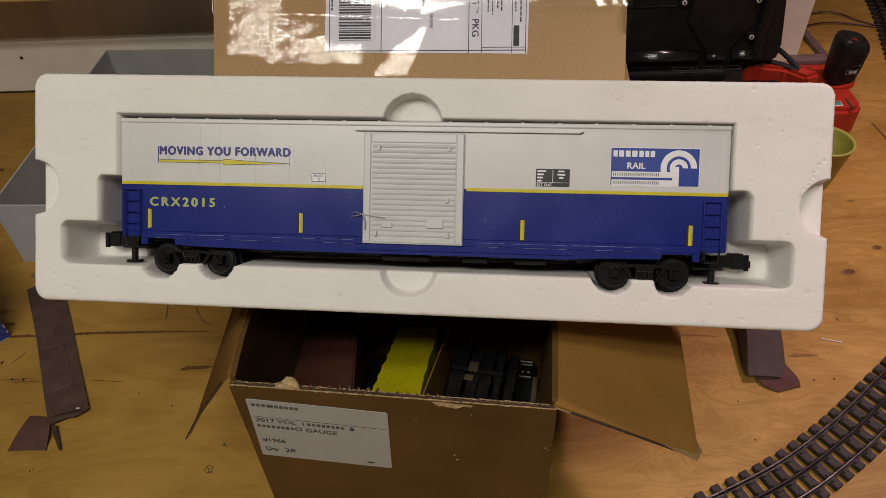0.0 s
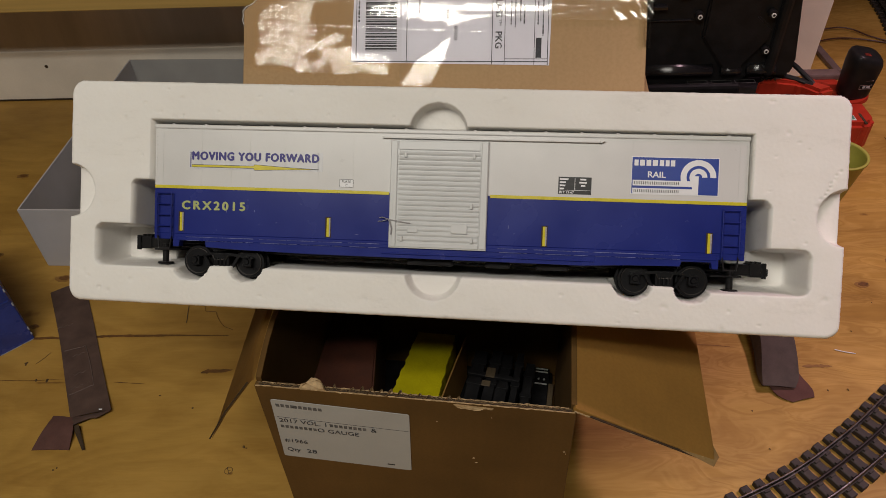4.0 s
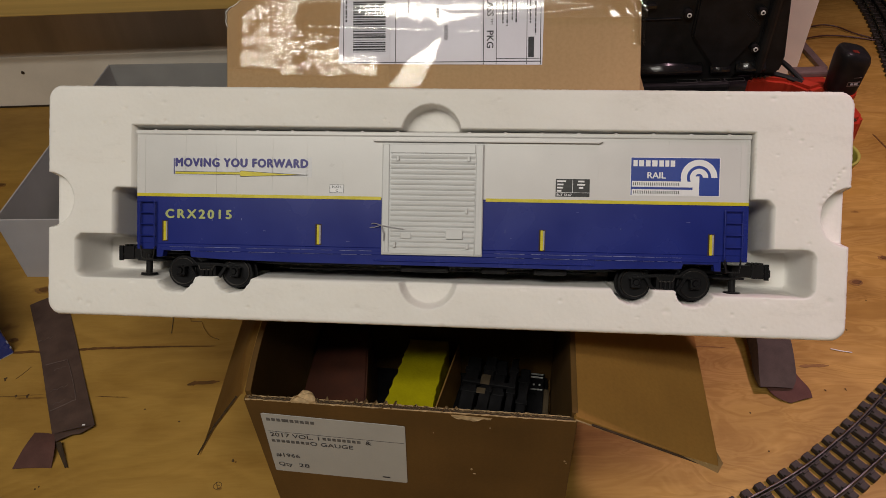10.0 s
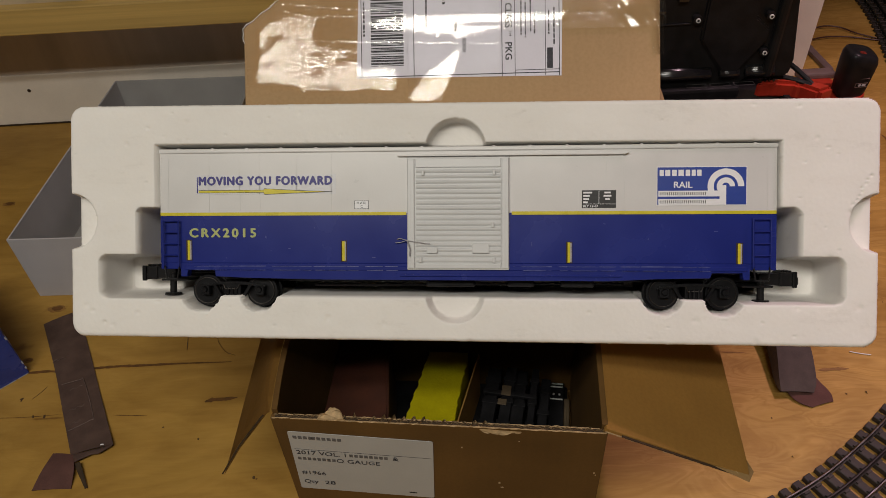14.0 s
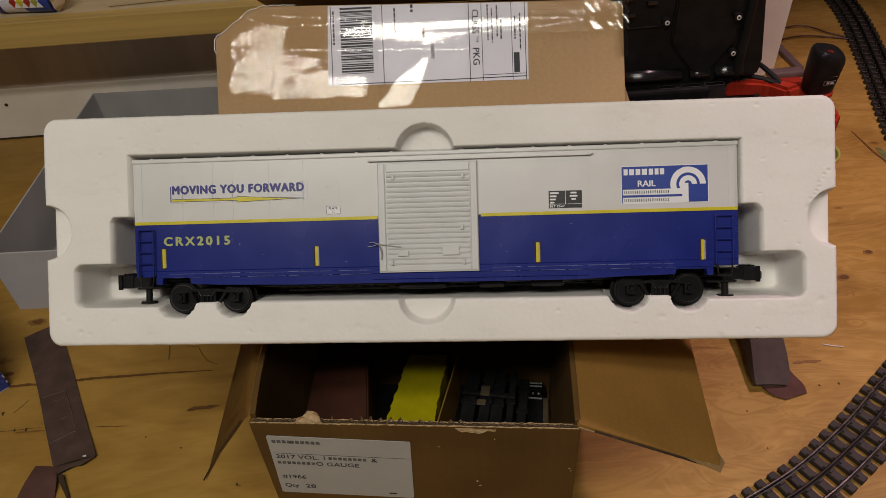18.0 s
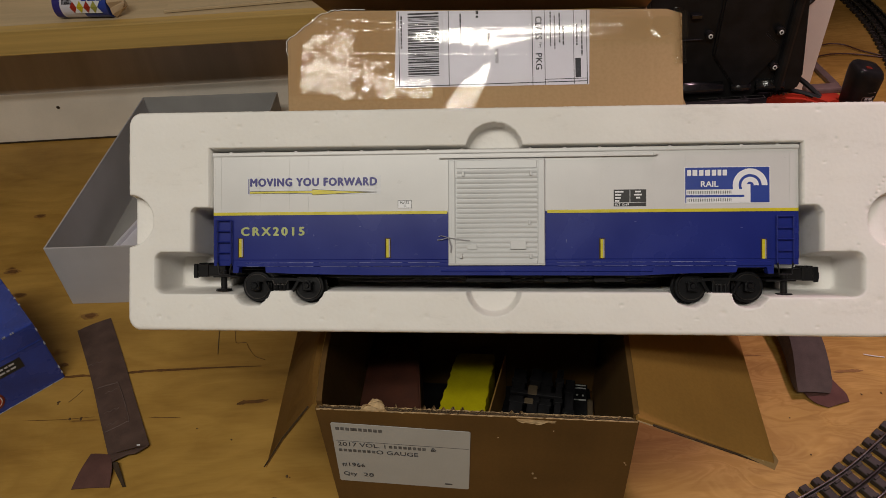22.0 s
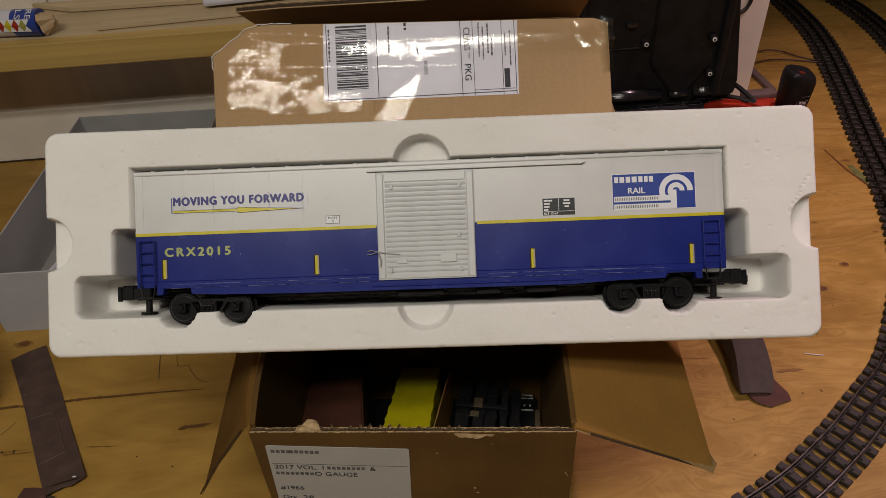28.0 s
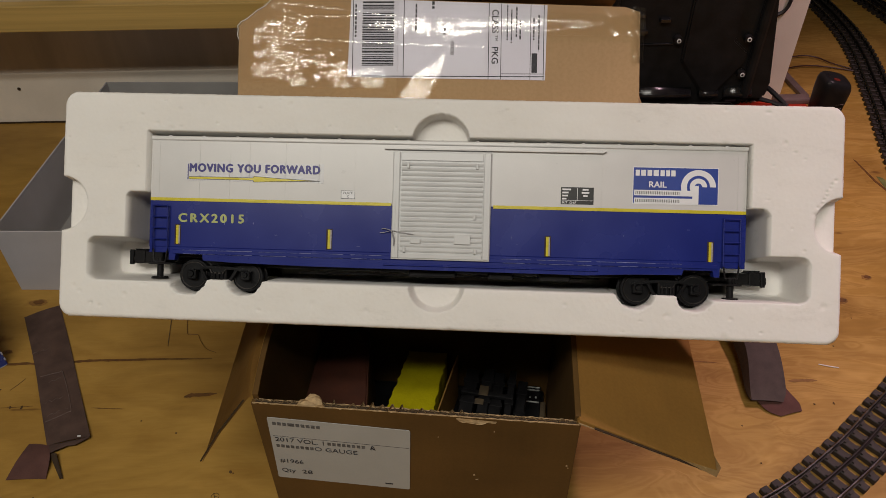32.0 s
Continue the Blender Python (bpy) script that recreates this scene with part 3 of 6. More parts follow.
    for a, b in sorted(keys):
        if (b, a) in keys:
            continue
        for c in (a, b):
            if c not in low:
                low[c] = len(verts)
                verts.append([verts[c][0], verts[c][1], -thick])
        faces.append([b, a, low[a], low[b]])
    me = bpy.data.meshes.new("foam_body")
    me.from_pydata(verts, [], faces)
    part("body", me, "foam", t, smooth=True)
    part("back_face", block(x0 + 0.0005, y0 + 0.009, -thick, x1 - 0.0005, y1 - 0.009, -thick + 0.002), "foam", t)
    return t


foam_tray()

# ---- the boxcar, x along it, y up, z out of its side ----
CAR_Z = -0.0032
CAR_X0, CAR_X1, CAR_TOP, CAR_SILL = -0.1848, 0.1852, 0.0452, -0.0265


def boxcar():
    t = thing("toy_boxcar", "model boxcar, light grey over blue, lying in the foam tray", "toy train car", FOAM @ pose(0.0002, 0, CAR_Z, 0, 0, -0.35))
    D = 0.063
    split = 0.0078
    body = part("upper_body", block(CAR_X0, split, -D, CAR_X1, CAR_TOP, 0, 0.0005), "grey_paint", t, "light grey upper side wall")
    part("lower_body", block(CAR_X0, -0.0225, -D, CAR_X1, split, 0, 0.0004), "blue_paint", t, "dark blue lower side wall")
    part("stripe", block(CAR_X0 + 0.0002, split - 0.0011, -0.001, -0.0310, split + 0.0009, 0.00022, 0.0001), "yellow_paint", t, "thin yellow stripe")
    part("stripe", block(0.0322, split - 0.0011, -0.001, CAR_X1 - 0.0002, split + 0.0009, 0.00022, 0.0001), "yellow_paint", t, "thin yellow stripe")
    roof = part("roof", block(CAR_X0 - 0.0004, CAR_TOP - 0.0002, -D - 0.0006, CAR_X1 + 0.0004, CAR_TOP + 0.0026, 0.0007, 0.0007), "grey_paint", t, "light grey roof with cross ribs")
    for i in range(17):
        x = CAR_X0 + 0.012 + i * 0.0216
        part("roof_rib", block(x - 0.0010, CAR_TOP + 0.0016, -D + 0.001, x + 0.0010, CAR_TOP + 0.0031, 0.0004, 0.0005), "grey_paint", roof)
    # panel seams, shallow ribs on both sides of the door
    for i, x in enumerate((-0.1795, -0.1535, -0.1340, -0.1215, -0.0985, -0.0770, -0.0545, 0.0450, 0.0655, 0.0880, 0.0985, 0.1175, 0.1390, 0.1800)):
        y0 = split + 0.0012
        part("panel_seam", block(x - 0.00022, y0, -0.0006, x + 0.00022, CAR_TOP - 0.0006, 0.00014), "grey_paint", body)
    for x in (CAR_X0 + 0.0012, CAR_X1 - 0.0012):
        for y0, n_, mt in ((-0.0205, 11, "blue_paint"), (0.0108, 13, "grey_paint")):
            bm = bmesh.new()
            for k in range(n_):
                bmesh.ops.create_icosphere(bm, subdivisions=1, radius=0.00042, matrix=Matrix.Translation((x, y0 + k * 0.0026, 0.0)))
            part("rivet_row", bm, mt, body)["kind"] = "stuff"
    # side sill: deep amidships, cut up over the bogies, with a foot at each end
    sill = [(-0.1718, -0.0225), (-0.1718, -0.0308), (-0.1680, -0.0308), (-0.1672, -0.0268), (-0.1502, -0.0268), (-0.1497, -0.0306), (-0.1303, -0.0315), (-0.0817, -0.0324), (0.0892, -0.0328),
            (0.1175, -0.0315), (0.1477, -0.0309), (0.1487, -0.0279), (0.1660, -0.0279), (0.1666, -0.0318), (0.1702, -0.0318), (0.1702, -0.0225)]
    part("side_sill", prism(sill, -0.006, 0.0003, 0.0002, 1), "blue_paint", t, "dark blue side sill, cut up over the bogies")
    part("sill_ledge", block(-0.1690, -0.0267, -0.001, 0.1690, -0.0241, 0.0010, 0.0004), "blue_paint", t, "raised band along the sill")
    for x0, x1 in ((CAR_X0, -0.1716), (0.1700, CAR_X1)):
        part("end_sill", block(x0, -0.0262, -D + 0.004, x1, -0.0222, -0.0004, 0.0004), "blue_paint", t)
    part("lower_rail", block(-0.0350, -0.0303, -0.001, 0.0970, -0.0291, 0.0014, 0.0004), "blue_paint", t)
    bm = bmesh.new()
    for k in range(46):
        bmesh.ops.create_icosphere(bm, subdivisions=1, radius=0.00032, matrix=Matrix.Translation((-0.146 + k * 0.0064, -0.0285, 0.0003)))
    part("sill_rivets", bm, "blue_paint", t)["kind"] = "stuff"
    part("floor_plate", block(-0.170, -0.0290, -D + 0.004, 0.170, -0.0222, -0.0062, 0.0004), "black_plastic", t)
    # thin pale bars drawn as the light catching the ledge edges
    glints = bmesh.new()
    rng = random.Random(7)
    for a, b in ((-0.163, -0.118), (-0.114, -0.060), (-0.056, -0.036), (0.0380, 0.0560), (0.0600, 0.0930), (0.0960, 0.1480)):
        x = a
        while x < b:
            w = rng.uniform(0.005, 0.018)
            block(x, -0.0244, 0.0008, min(x + w, b), -0.0244 + rng.uniform(0.0001, 0.0004), 0.00122, bm=glints)
            block(x + 0.001, -0.02672, 0.0008, min(x + w, b), -0.02672 + rng.uniform(0.0001, 0.00026), 0.0012, bm=glints)
            x += w + rng.uniform(0.0002, 0.0012)
    part("ledge_glints", glints, "wear_blue", t, "pale glints painted along the ledge")["kind"] = "stuff"
    scratches = bmesh.new()
    for x, y, w, h in ((-0.104, -0.0135, 0.0016, 0.0002), (-0.118, -0.0070, 0.0003, 0.0012), (-0.088, -0.0010, 0.0010, 0.0002), (0.044, -0.0120, 0.0003, 0.0022), (0.047, -0.0150, 0.0012, 0.0002), (0.086, 0.0010, 0.0014, 0.00018),
                       (0.112, -0.0085, 0.0004, 0.0010), (0.150, -0.0035, 0.0018, 0.0002), (-0.139, -0.0062, 0.0012, 0.0003), (-0.1365, -0.0078, 0.0003, 0.0015), (-0.052, -0.0190, 0.0020, 0.0002)):
        block(x, y, -0.0002, x + w, y + h, 0.00012, bm=scratches)
    part("scratches", scratches, "wear_blue", t, "fine pale scratches in the blue paint")["kind"] = "stuff"
    # door
    d0, d1, dt, db = -0.0303, 0.0307, 0.0411, -0.0262
    door = part("door", block(d0, db, -0.001, d1, dt, 0.0022, 0.0004), "door_grey", t, "grey ribbed sliding door")
    part("door_header", block(d0 + 0.0050, 0.0350, 0.0015, d1 - 0.0050, 0.0404, 0.0027, 0.0004), "door_grey", door)
    for x in (d0 + 0.0024, d1 - 0.0024):
        part("door_stile", block(x - 0.0021, db + 0.0008, 0.0018, x + 0.0021, 0.0404, 0.0030, 0.0005), "door_grey", door)
    part("door_rail", block(d0 + 0.0048, db + 0.0008, 0.0018, d1 - 0.0048, -0.0226, 0.0029, 0.0004), "door_grey", door)
    n = 18
    for i in range(n):
        y = -0.0206 + i * (0.0328 + 0.0206) / (n - 1)
        part("door_rib", rod((d0 + 0.0056, y, 0.0018), (d1 - 0.0052, y, 0.0018), 0.00125, 8), "door_grey", door)
    bm = bmesh.new()
    for i in range(40):
        bmesh.ops.create_icosphere(bm, subdivisions=1, radius=0.0004, matrix=Matrix.Translation((d0 + 0.0060 + i * 0.00124, 0.0352, 0.0028)))
    for x in (d0 + 0.0022, d0 + 0.0046, d1 - 0.0022, d1 - 0.0046):
        for k in range(34):
            bmesh.ops.create_icosphere(bm, subdivisions=1, radius=0.00034, matrix=Matrix.Translation((x, -0.0235 + k * 0.00165, 0.0030)))
    part("door_rivets", bm, "door_grey", door)["kind"] = "stuff"
    for x, y, w, h in ((-0.0184, -0.0146, 0.0063, 0.0034), (0.0088, -0.0132, 0.0100, 0.0058)):
        part("door_plate", block(x, y - h / 2, 0.0022, x + w, y + h / 2, 0.0036, 0.0003), "door_grey", door)
    for x, y in ((-0.0207, 0.0318), (0.0218, 0.0318), (0.0209, 0.0008), (-0.0221, -0.0201), (0.0217, -0.0202)):
        part("door_lug", block(x - 0.0008, y - 0.0016, 0.002, x + 0.0008, y + 0.0016, 0.0042, 0.0003), "door_grey", door)
    lever = [(-0.0365, -0.0078, 0.0012), (-0.0345, -0.0074, 0.002), (-0.0300, -0.0085, 0.0042), (-0.0220, -0.0098, 0.0044), (-0.0165, -0.0105, 0.0042)]
    part("latch_lever", tube(catmull(lever, 5), 0.00024, 6), "film_grey", door)
    part("latch_link", tube([(-0.0300, -0.0085, 0.0042), (-0.0282, -0.0140, 0.004), (-0.0285, -0.0180, 0.0034)], 0.00045, 6), "film_grey", door)
    part("latch_rod", tube([(-0.0375, -0.0100, 0.0010), (-0.0345, -0.0098, 0.0016), (-0.0300, -0.0084, 0.003)], 0.00022, 6), "film_grey", door)
    part("door_track", block(-0.0360, 0.0418, -0.001, 0.0975, 0.0428, 0.0022, 0.0003), "grey_paint", t)
    part("door_track_end", prism([(0.0975, 0.0416), (0.1005, 0.0430), (0.0975, 0.0430)], -0.001, 0.003, 0), "grey_paint", t)
    # ladders at both ends
    for x0, x1 in ((-0.1818, -0.1722), (0.1713, 0.1812)):
        lad = part("ladder", rod((x0, -0.0250, 0.0026), (x0, 0.0040, 0.0026), 0.0005, 8), "blue_paint", t, "dark blue grab-iron ladder")
        part("stile", rod((x1, -0.0250, 0.0026), (x1, 0.0040, 0.0026), 0.0005, 8), "blue_paint", lad)
        for y in (-0.0175, -0.0105, -0.0035, 0.0035):
            part("rung", rod((x0, y, 0.0028), (x1, y, 0.0028), 0.0004, 8), "blue_paint", lad)
        part("stirrup", tube([(x0 + 0.0004, -0.0240, 0.0016), (x0 + 0.0016, -0.0320, 0.0016), (x1 - 0.0012, -0.0320, 0.0016), (x1, -0.0240, 0.0016)], 0.0006, 6), "black_plastic", lad)
    # yellow reflector bars
    for x, y in ((-0.1664, -0.0145), (-0.0694, -0.0150), (0.0662, -0.0158), (0.1643, -0.0165)):
        ref = part("reflector", block(x - 0.0010, y - 0.0060, -0.0005, x + 0.0006, y + 0.0060, 0.0003, 0.0001), "yellow_paint", t, "yellow reflector bar")
        part("reflector_film", block(x + 0.0006, y - 0.0058, -0.0005, x + 0.0014, y + 0.0058, 0.00026), "film_grey", ref)
        part("reflector_edge", block(x - 0.0019, y - 0.0064, -0.0005, x + 0.0019, y + 0.0064, 0.00018), "card_dark", t)
    # markings
    z = 0.0003
    slogan = part("slogan_panel", block(-0.1620, 0.0198, -0.0003, -0.0740, 0.0318, 0.00014), "decal_film", t, "slogan decal on the grey wall")
    text_part("MOVING YOU FORWARD", 0.0050, (-0.1600, 0.0256, z), "violet_ink", slogan, 0.0838, 0.00046, space=1.16)
    part("letter_stem", block(-0.1611, 0.0206, 0.0001, -0.1605, 0.0304, 0.0003), "violet_ink", slogan)
    arrow = [(-0.1600, 0.0208), (-0.1190, 0.0208), (-0.1184, 0.0197), (-0.1000, 0.0204), (-0.0765, 0.0211), (-0.1000, 0.0221), (-0.1184, 0.0232), (-0.1190, 0.0223), (-0.1600, 0.0223)]
    part("arrow", prism(arrow, 0.0001, 0.0003), "yellow_paint", slogan, "yellow arrow under the slogan")
    for (xa, ya), (xb, yb) in zip(arrow, arrow[1:]):
        part("arrow_line", rod((xa, ya, 0.00032), (xb, yb, 0.00032), 0.00014, 5), "ink_soft", slogan)
    text_part("CRX2015", 0.0053, (-0.1662, -0.0064, z), "lime_ink", t, 0.0424, 0.00036, space=1.4)
    plate = part("plate_sign", block(-0.0628, 0.0106, -0.0003, -0.0540, 0.0156, 0.00018), "white_decal", t)
    for x0, y0, x1, y1 in ((-0.0628, 0.0106, -0.0540, 0.0108), (-0.0628, 0.0154, -0.0540, 0.0156), (-0.0628, 0.0106, -0.0626, 0.0156), (-0.0542, 0.0106, -0.0540, 0.0156)):
        part("plate_border", block(x0, y0, 0.0001, x1, y1, 0.00032), "ink", plate)
    text_part("PLATE", 0.0014, (-0.0612, 0.0135, z), "ink", plate, 0.0056)
    text_part("C", 0.0014, (-0.0590, 0.0113, z), "ink", plate)
    data = part("data_panel", block(0.0735, 0.0105, -0.0003, 0.0934, 0.0210, 0.00018), "black_decal", t, "black data panel with small white marks")
    part("divider", block(0.0833, 0.0130, 0.0001, 0.0836, 0.0206, 0.0003), "white_decal", data)
    part("divider", block(0.0738, 0.0128, 0.0001, 0.0931, 0.0130, 0.0003), "white_decal", data)
    for i, (w0, w1) in enumerate(((0.0052, 0.0036), (0.0038, 0.0046), (0.0034, 0.0026), (0.0026, 0))):
        y = 0.0196 - i * 0.0019
        part("mark", block(0.0743, y - 0.0005, 0.0001, 0.0743 + w0, y + 0.0005, 0.0003), "white_decal", data)
        if w1:
            part("mark", block(0.0884 - w1 / 2, y - 0.0005, 0.0001, 0.0884 + w1 / 2, y + 0.0005, 0.0003), "white_decal", data)
    text_part("BLT 12-67", 0.0013, (0.0742, 0.0110, z), "white_decal", data, 0.0088, 0.00004)
    # road emblem: plain shapes
    e = part("road_emblem", block(0.1172, 0.0122, -0.0003, 0.1678, 0.0341, 0.00022), "blue_decal", t, "blue road emblem with white arch and bars")
    part("emblem_border", block(0.1168, 0.0118, -0.0003, 0.1682, 0.0345, 0.00018), "white_decal", t)
    x = 0.1184
    for w in (0.0030, 0.0036, 0.0034, 0.0038, 0.0032, 0.0028, 0.0032):
        part("letter_block", block(x, 0.0290, 0.0001, x + w * 0.8, 0.0326, 0.0003), "white_decal", e)
        x += w * 1.08
    text_part("RAIL", 0.0036, (0.1266, 0.0221, z), "white_decal", e, 0.0106, 0.00012)
    for y in (0.0187, 0.0139):
        part("track_bar", block(0.1178, y - 0.0017, 0.0001, 0.1560, y + 0.0017, 0.00027), "white_decal", e)
        bm = bmesh.new()
        for k in range(25):
            block(0.1186 + k * 0.00108, y - 0.0009, 0.0002, 0.1190 + k * 0.00108, y + 0.0009, 0.00036, bm=bm)
        part("track_ticks", bm, "black_decal", e)["kind"] = "stuff"
    cx, cy = 0.1562, 0.0228

    def arc(r0, r1, a0, a1, z0, z1):
        pts = [(cx + r1 * math.cos(radians(a)), cy + r1 * math.sin(radians(a))) for a in np.linspace(a0, a1, 28)]
        pts += [(cx + r0 * math.cos(radians(a)), cy + r0 * math.sin(radians(a))) for a in np.linspace(a1, a0, 28)]
        return prism(pts, z0, z1)
    part("arch", arc(0.0069, 0.0104, 0, 215, 0.0001, 0.0003), "white_decal", e)
    part("arch", arc(0.0022, 0.0052, 0, 240, 0.0001, 0.00036), "white_decal", e)
    part("arch_foot", block(cx - 0.0035, 0.0122, 0.0001, cx + 0.0002, 0.0235, 0.00033), "white_decal", e)
    # couplers and underframe
    for s, x, y in ((-1, CAR_X0 - 0.0036, -0.0296), (1, CAR_X1 + 0.0012, -0.0325)):
        cp = part("coupler", block(min(x - s * 0.004, x + s * 0.012), y - 0.0036, -0.040, max(x - s * 0.004, x + s * 0.012), y + 0.0034, -0.020, 0.0008), "black_plastic", t, "black knuckle coupler")
        part("knuckle", block(min(x + s * 0.008, x + s * 0.0175), y - 0.0044, -0.034, max(x + s * 0.008, x + s * 0.0175), y + 0.0042, -0.019, 0.0007), "black_plastic", cp)
        part("jaw", block(min(x + s * 0.0165, x + s * 0.0208), y - 0.0040, -0.034, max(x + s * 0.0165, x + s * 0.0208), y + 0.0010, -0.024, 0.0008), "black_plastic", cp)
        for k in range(3):
            xr = x + s * (0.0092 + 0.0027 * k)
            part("ridge", block(xr - 0.0006, y + 0.0040, -0.032, xr + 0.0006, y + 0.0052, -0.0205, 0.0002), "black_plastic", cp)
        part("lip", block(min(x + s * 0.0150, x + s * 0.0176), y - 0.0052, -0.0200, max(x + s * 0.0150, x + s * 0.0176), y + 0.0046, -0.0176, 0.0004), "bogie_black", cp)
        part("pin", rod((x + s * 0.0150, y - 0.0012, -0.0192), (x + s * 0.0150, y - 0.0012, -0.0184), 0.0006, 8), "rail_black", cp)
        part("draw_bar", block(min(x, x - s * 0.03), y - 0.0022, -0.036, max(x, x - s * 0.03), y + 0.0012, -0.024, 0.0006), "black_plastic", cp)
        xs = x - s * 0.0060
        part("pickup_post", rod((xs, y - 0.012, -0.012), (xs, y, -0.012), 0.0021, 14), "black_plastic", t)
        part("pickup_shoe", rod((xs, y - 0.0134, -0.012), (xs, y - 0.0120, -0.012), 0.0054, 24, 0.0048), "black_plastic", t)
        part("end_beam", block(min(x, x - s * 0.018), y - 0.0044, -0.030, max(x, x - s * 0.018), y - 0.0032, -0.008, 0.0003), "black_plastic", t)
    part("underframe", block(-0.155, -0.0345, -0.046, 0.155, -0.0300, -0.016, 0.001), "black_plastic", t)
    for x, w in ((0.030, 0.016), (0.062, 0.020), (-0.02, 0.03)):
        part("brake_gear", block(x, -0.0372, -0.024, x + w, -0.0322, -0.008, 0.0012), "black_plastic", t)
    part("brake_rod", rod((-0.09, -0.0368, -0.012), (0.10, -0.0352, -0.012), 0.0005, 6), "black_plastic", t)
    # bogies
    for bx, by in ((-0.1411, -0.0394), (0.1399, -0.0398)):
        bog = part("bogie", prism([(bx - 0.0215, by + 0.0020), (bx - 0.0200, by + 0.0036), (bx - 0.0080, by + 0.0052), (bx + 0.0080, by + 0.0052), (bx + 0.0200, by + 0.0036), (bx + 0.0215, by + 0.0020),
                                  (bx + 0.0190, by + 0.0018), (bx + 0.0076, by + 0.0034), (bx - 0.0076, by + 0.0034), (bx - 0.0190, by + 0.0018)], -0.0070, -0.0040, 0.0004), "bogie_black", t, "black sprung bogie side frame")
        for s in (-1, 1):
            part("diagonal_bar", prism([(bx + s * 0.0128, by + 0.0034), (bx + s * 0.0104, by + 0.0034), (bx + s * 0.0056, by - 0.0046), (bx + s * 0.0076, by - 0.0050)], -0.0066, -0.0044, 0.0003, 1), "bogie_black", bog)
        part("lower_bar", block(bx - 0.0066, by - 0.0062, -0.0070, bx + 0.0066, by - 0.0042, -0.0040, 0.0005), "bogie_black", bog)
        part("bolster", block(bx - 0.0055, by - 0.005, -0.050, bx + 0.0055, by + 0.0055, -0.0045, 0.0008), "bogie_black", bog)
        hanger = [(bx - 0.0052, by + 0.0036, -0.0036), (bx - 0.0040, by + 0.0010, -0.0034), (bx + 0.0036, by + 0.0010, -0.0034), (bx + 0.0050, by + 0.0036, -0.0036)]
        part("spring_hanger", tube(hanger, 0.0004, 6), "rail_black", bog, "dull steel spring hanger")
        for k in (-1, 0, 1):
            part("spring", rod((bx + k * 0.0026, by - 0.0036, -0.0040), (bx + k * 0.0026, by + 0.0018, -0.0040), 0.0011, 8), "bogie_black", bog)
        for s in (-1, 1):
            wx, wy = bx + s * 0.0173, by - 0.0006
            ax = part("wheel", rod((wx, wy, -0.0155), (wx, wy, -0.0095), 0.0098, 32), "wheel_black", bog, "black flanged wheel")
            part("flange", rod((wx, wy, -0.0172), (wx, wy, -0.0155), 0.0112, 32), "wheel_black", ax)
            part("tread", rod((wx, wy, -0.0095), (wx, wy, -0.0088), 0.0086, 28, 0.0078), "bogie_black", ax)
            ring = [(wx + 0.0081 * math.cos(k * math.pi / 14), wy + 0.0081 * math.sin(k * math.pi / 14), -0.0087) for k in range(29)]
            part("rim_edge", tube(ring, 0.00028, 6), "rail_black", ax)
            part("axle_box", block(wx - 0.0030, wy - 0.0026, -0.0085, wx + 0.0030, wy + 0.0034, -0.0036, 0.0007), "bogie_black", ax)
            part("axle_cap", rod((wx, wy + 0.0008, -0.0036), (wx, wy + 0.0008, -0.0024), 0.0021, 12, 0.0016), "wheel_black", ax)
            part("box_lid", block(wx - 0.0022, wy + 0.0030, -0.0050, wx + 0.0022, wy + 0.0040, -0.0030, 0.0003), "bogie_black", ax)
            part("far_wheel", rod((wx, wy, -0.0535), (wx, wy, -0.0475), 0.0098, 24), "wheel_black", ax)
            part("axle", rod((wx, wy, -0.0475), (wx, wy, -0.0172), 0.0020, 10), "wheel_black", ax)
    return t


boxcar()


def strip(points_l, points_r, lift, thick=0.0007):
    """A bent sheet between two rows of points."""
    bm = bmesh.new()
    rows = []
    n = len(points_l)
    for k, (a, b) in enumerate(zip(points_l, points_r)):
        a, b = Vector(a), Vector(b)
        rows.append([bm.verts.new(a.lerp(b, s / 4) + Vector((0, 0, lift * math.sin(math.pi * s / 4)))) for s in range(5)])
    for r0, r1 in zip(rows, rows[1:]):
        for s in range(4):
            bm.faces.new((r0[s], r0[s + 1], r1[s + 1], r1[s]))
    bmesh.ops.recalc_face_normals(bm, faces=bm.faces[:])
    if thick:
        bmesh.ops.solidify(bm, geom=bm.faces[:], thickness=thick)
    return bm


# ---- cartons ----
def torn_strip(length, height, seed, depth=0.0035):
    """A ragged cardboard edge along x, standing in z."""
    rng = random.Random(seed)
    bm = bmesh.new()
    xs = [i * length / 90 for i in range(91)]
    hs = [height * (0.35 + 0.65 * rng.random()) for _ in xs]
    a = [bm.verts.new((x, 0, 0)) for x in xs]
    b = [bm.verts.new((x, rng.uniform(-0.0008, 0.0008), h)) for x, h in zip(xs, hs)]
    c = [bm.verts.new((x, depth, h * 0.9)) for x, h in zip(xs, hs)]
    d = [bm.verts.new((x, depth, 0)) for x in xs]
    for r, s in ((a, b), (b, c), (c, d)):
        for i in range(90):
            bm.faces.new((r[i], r[i + 1], s[i + 1], s[i]))
    return bm


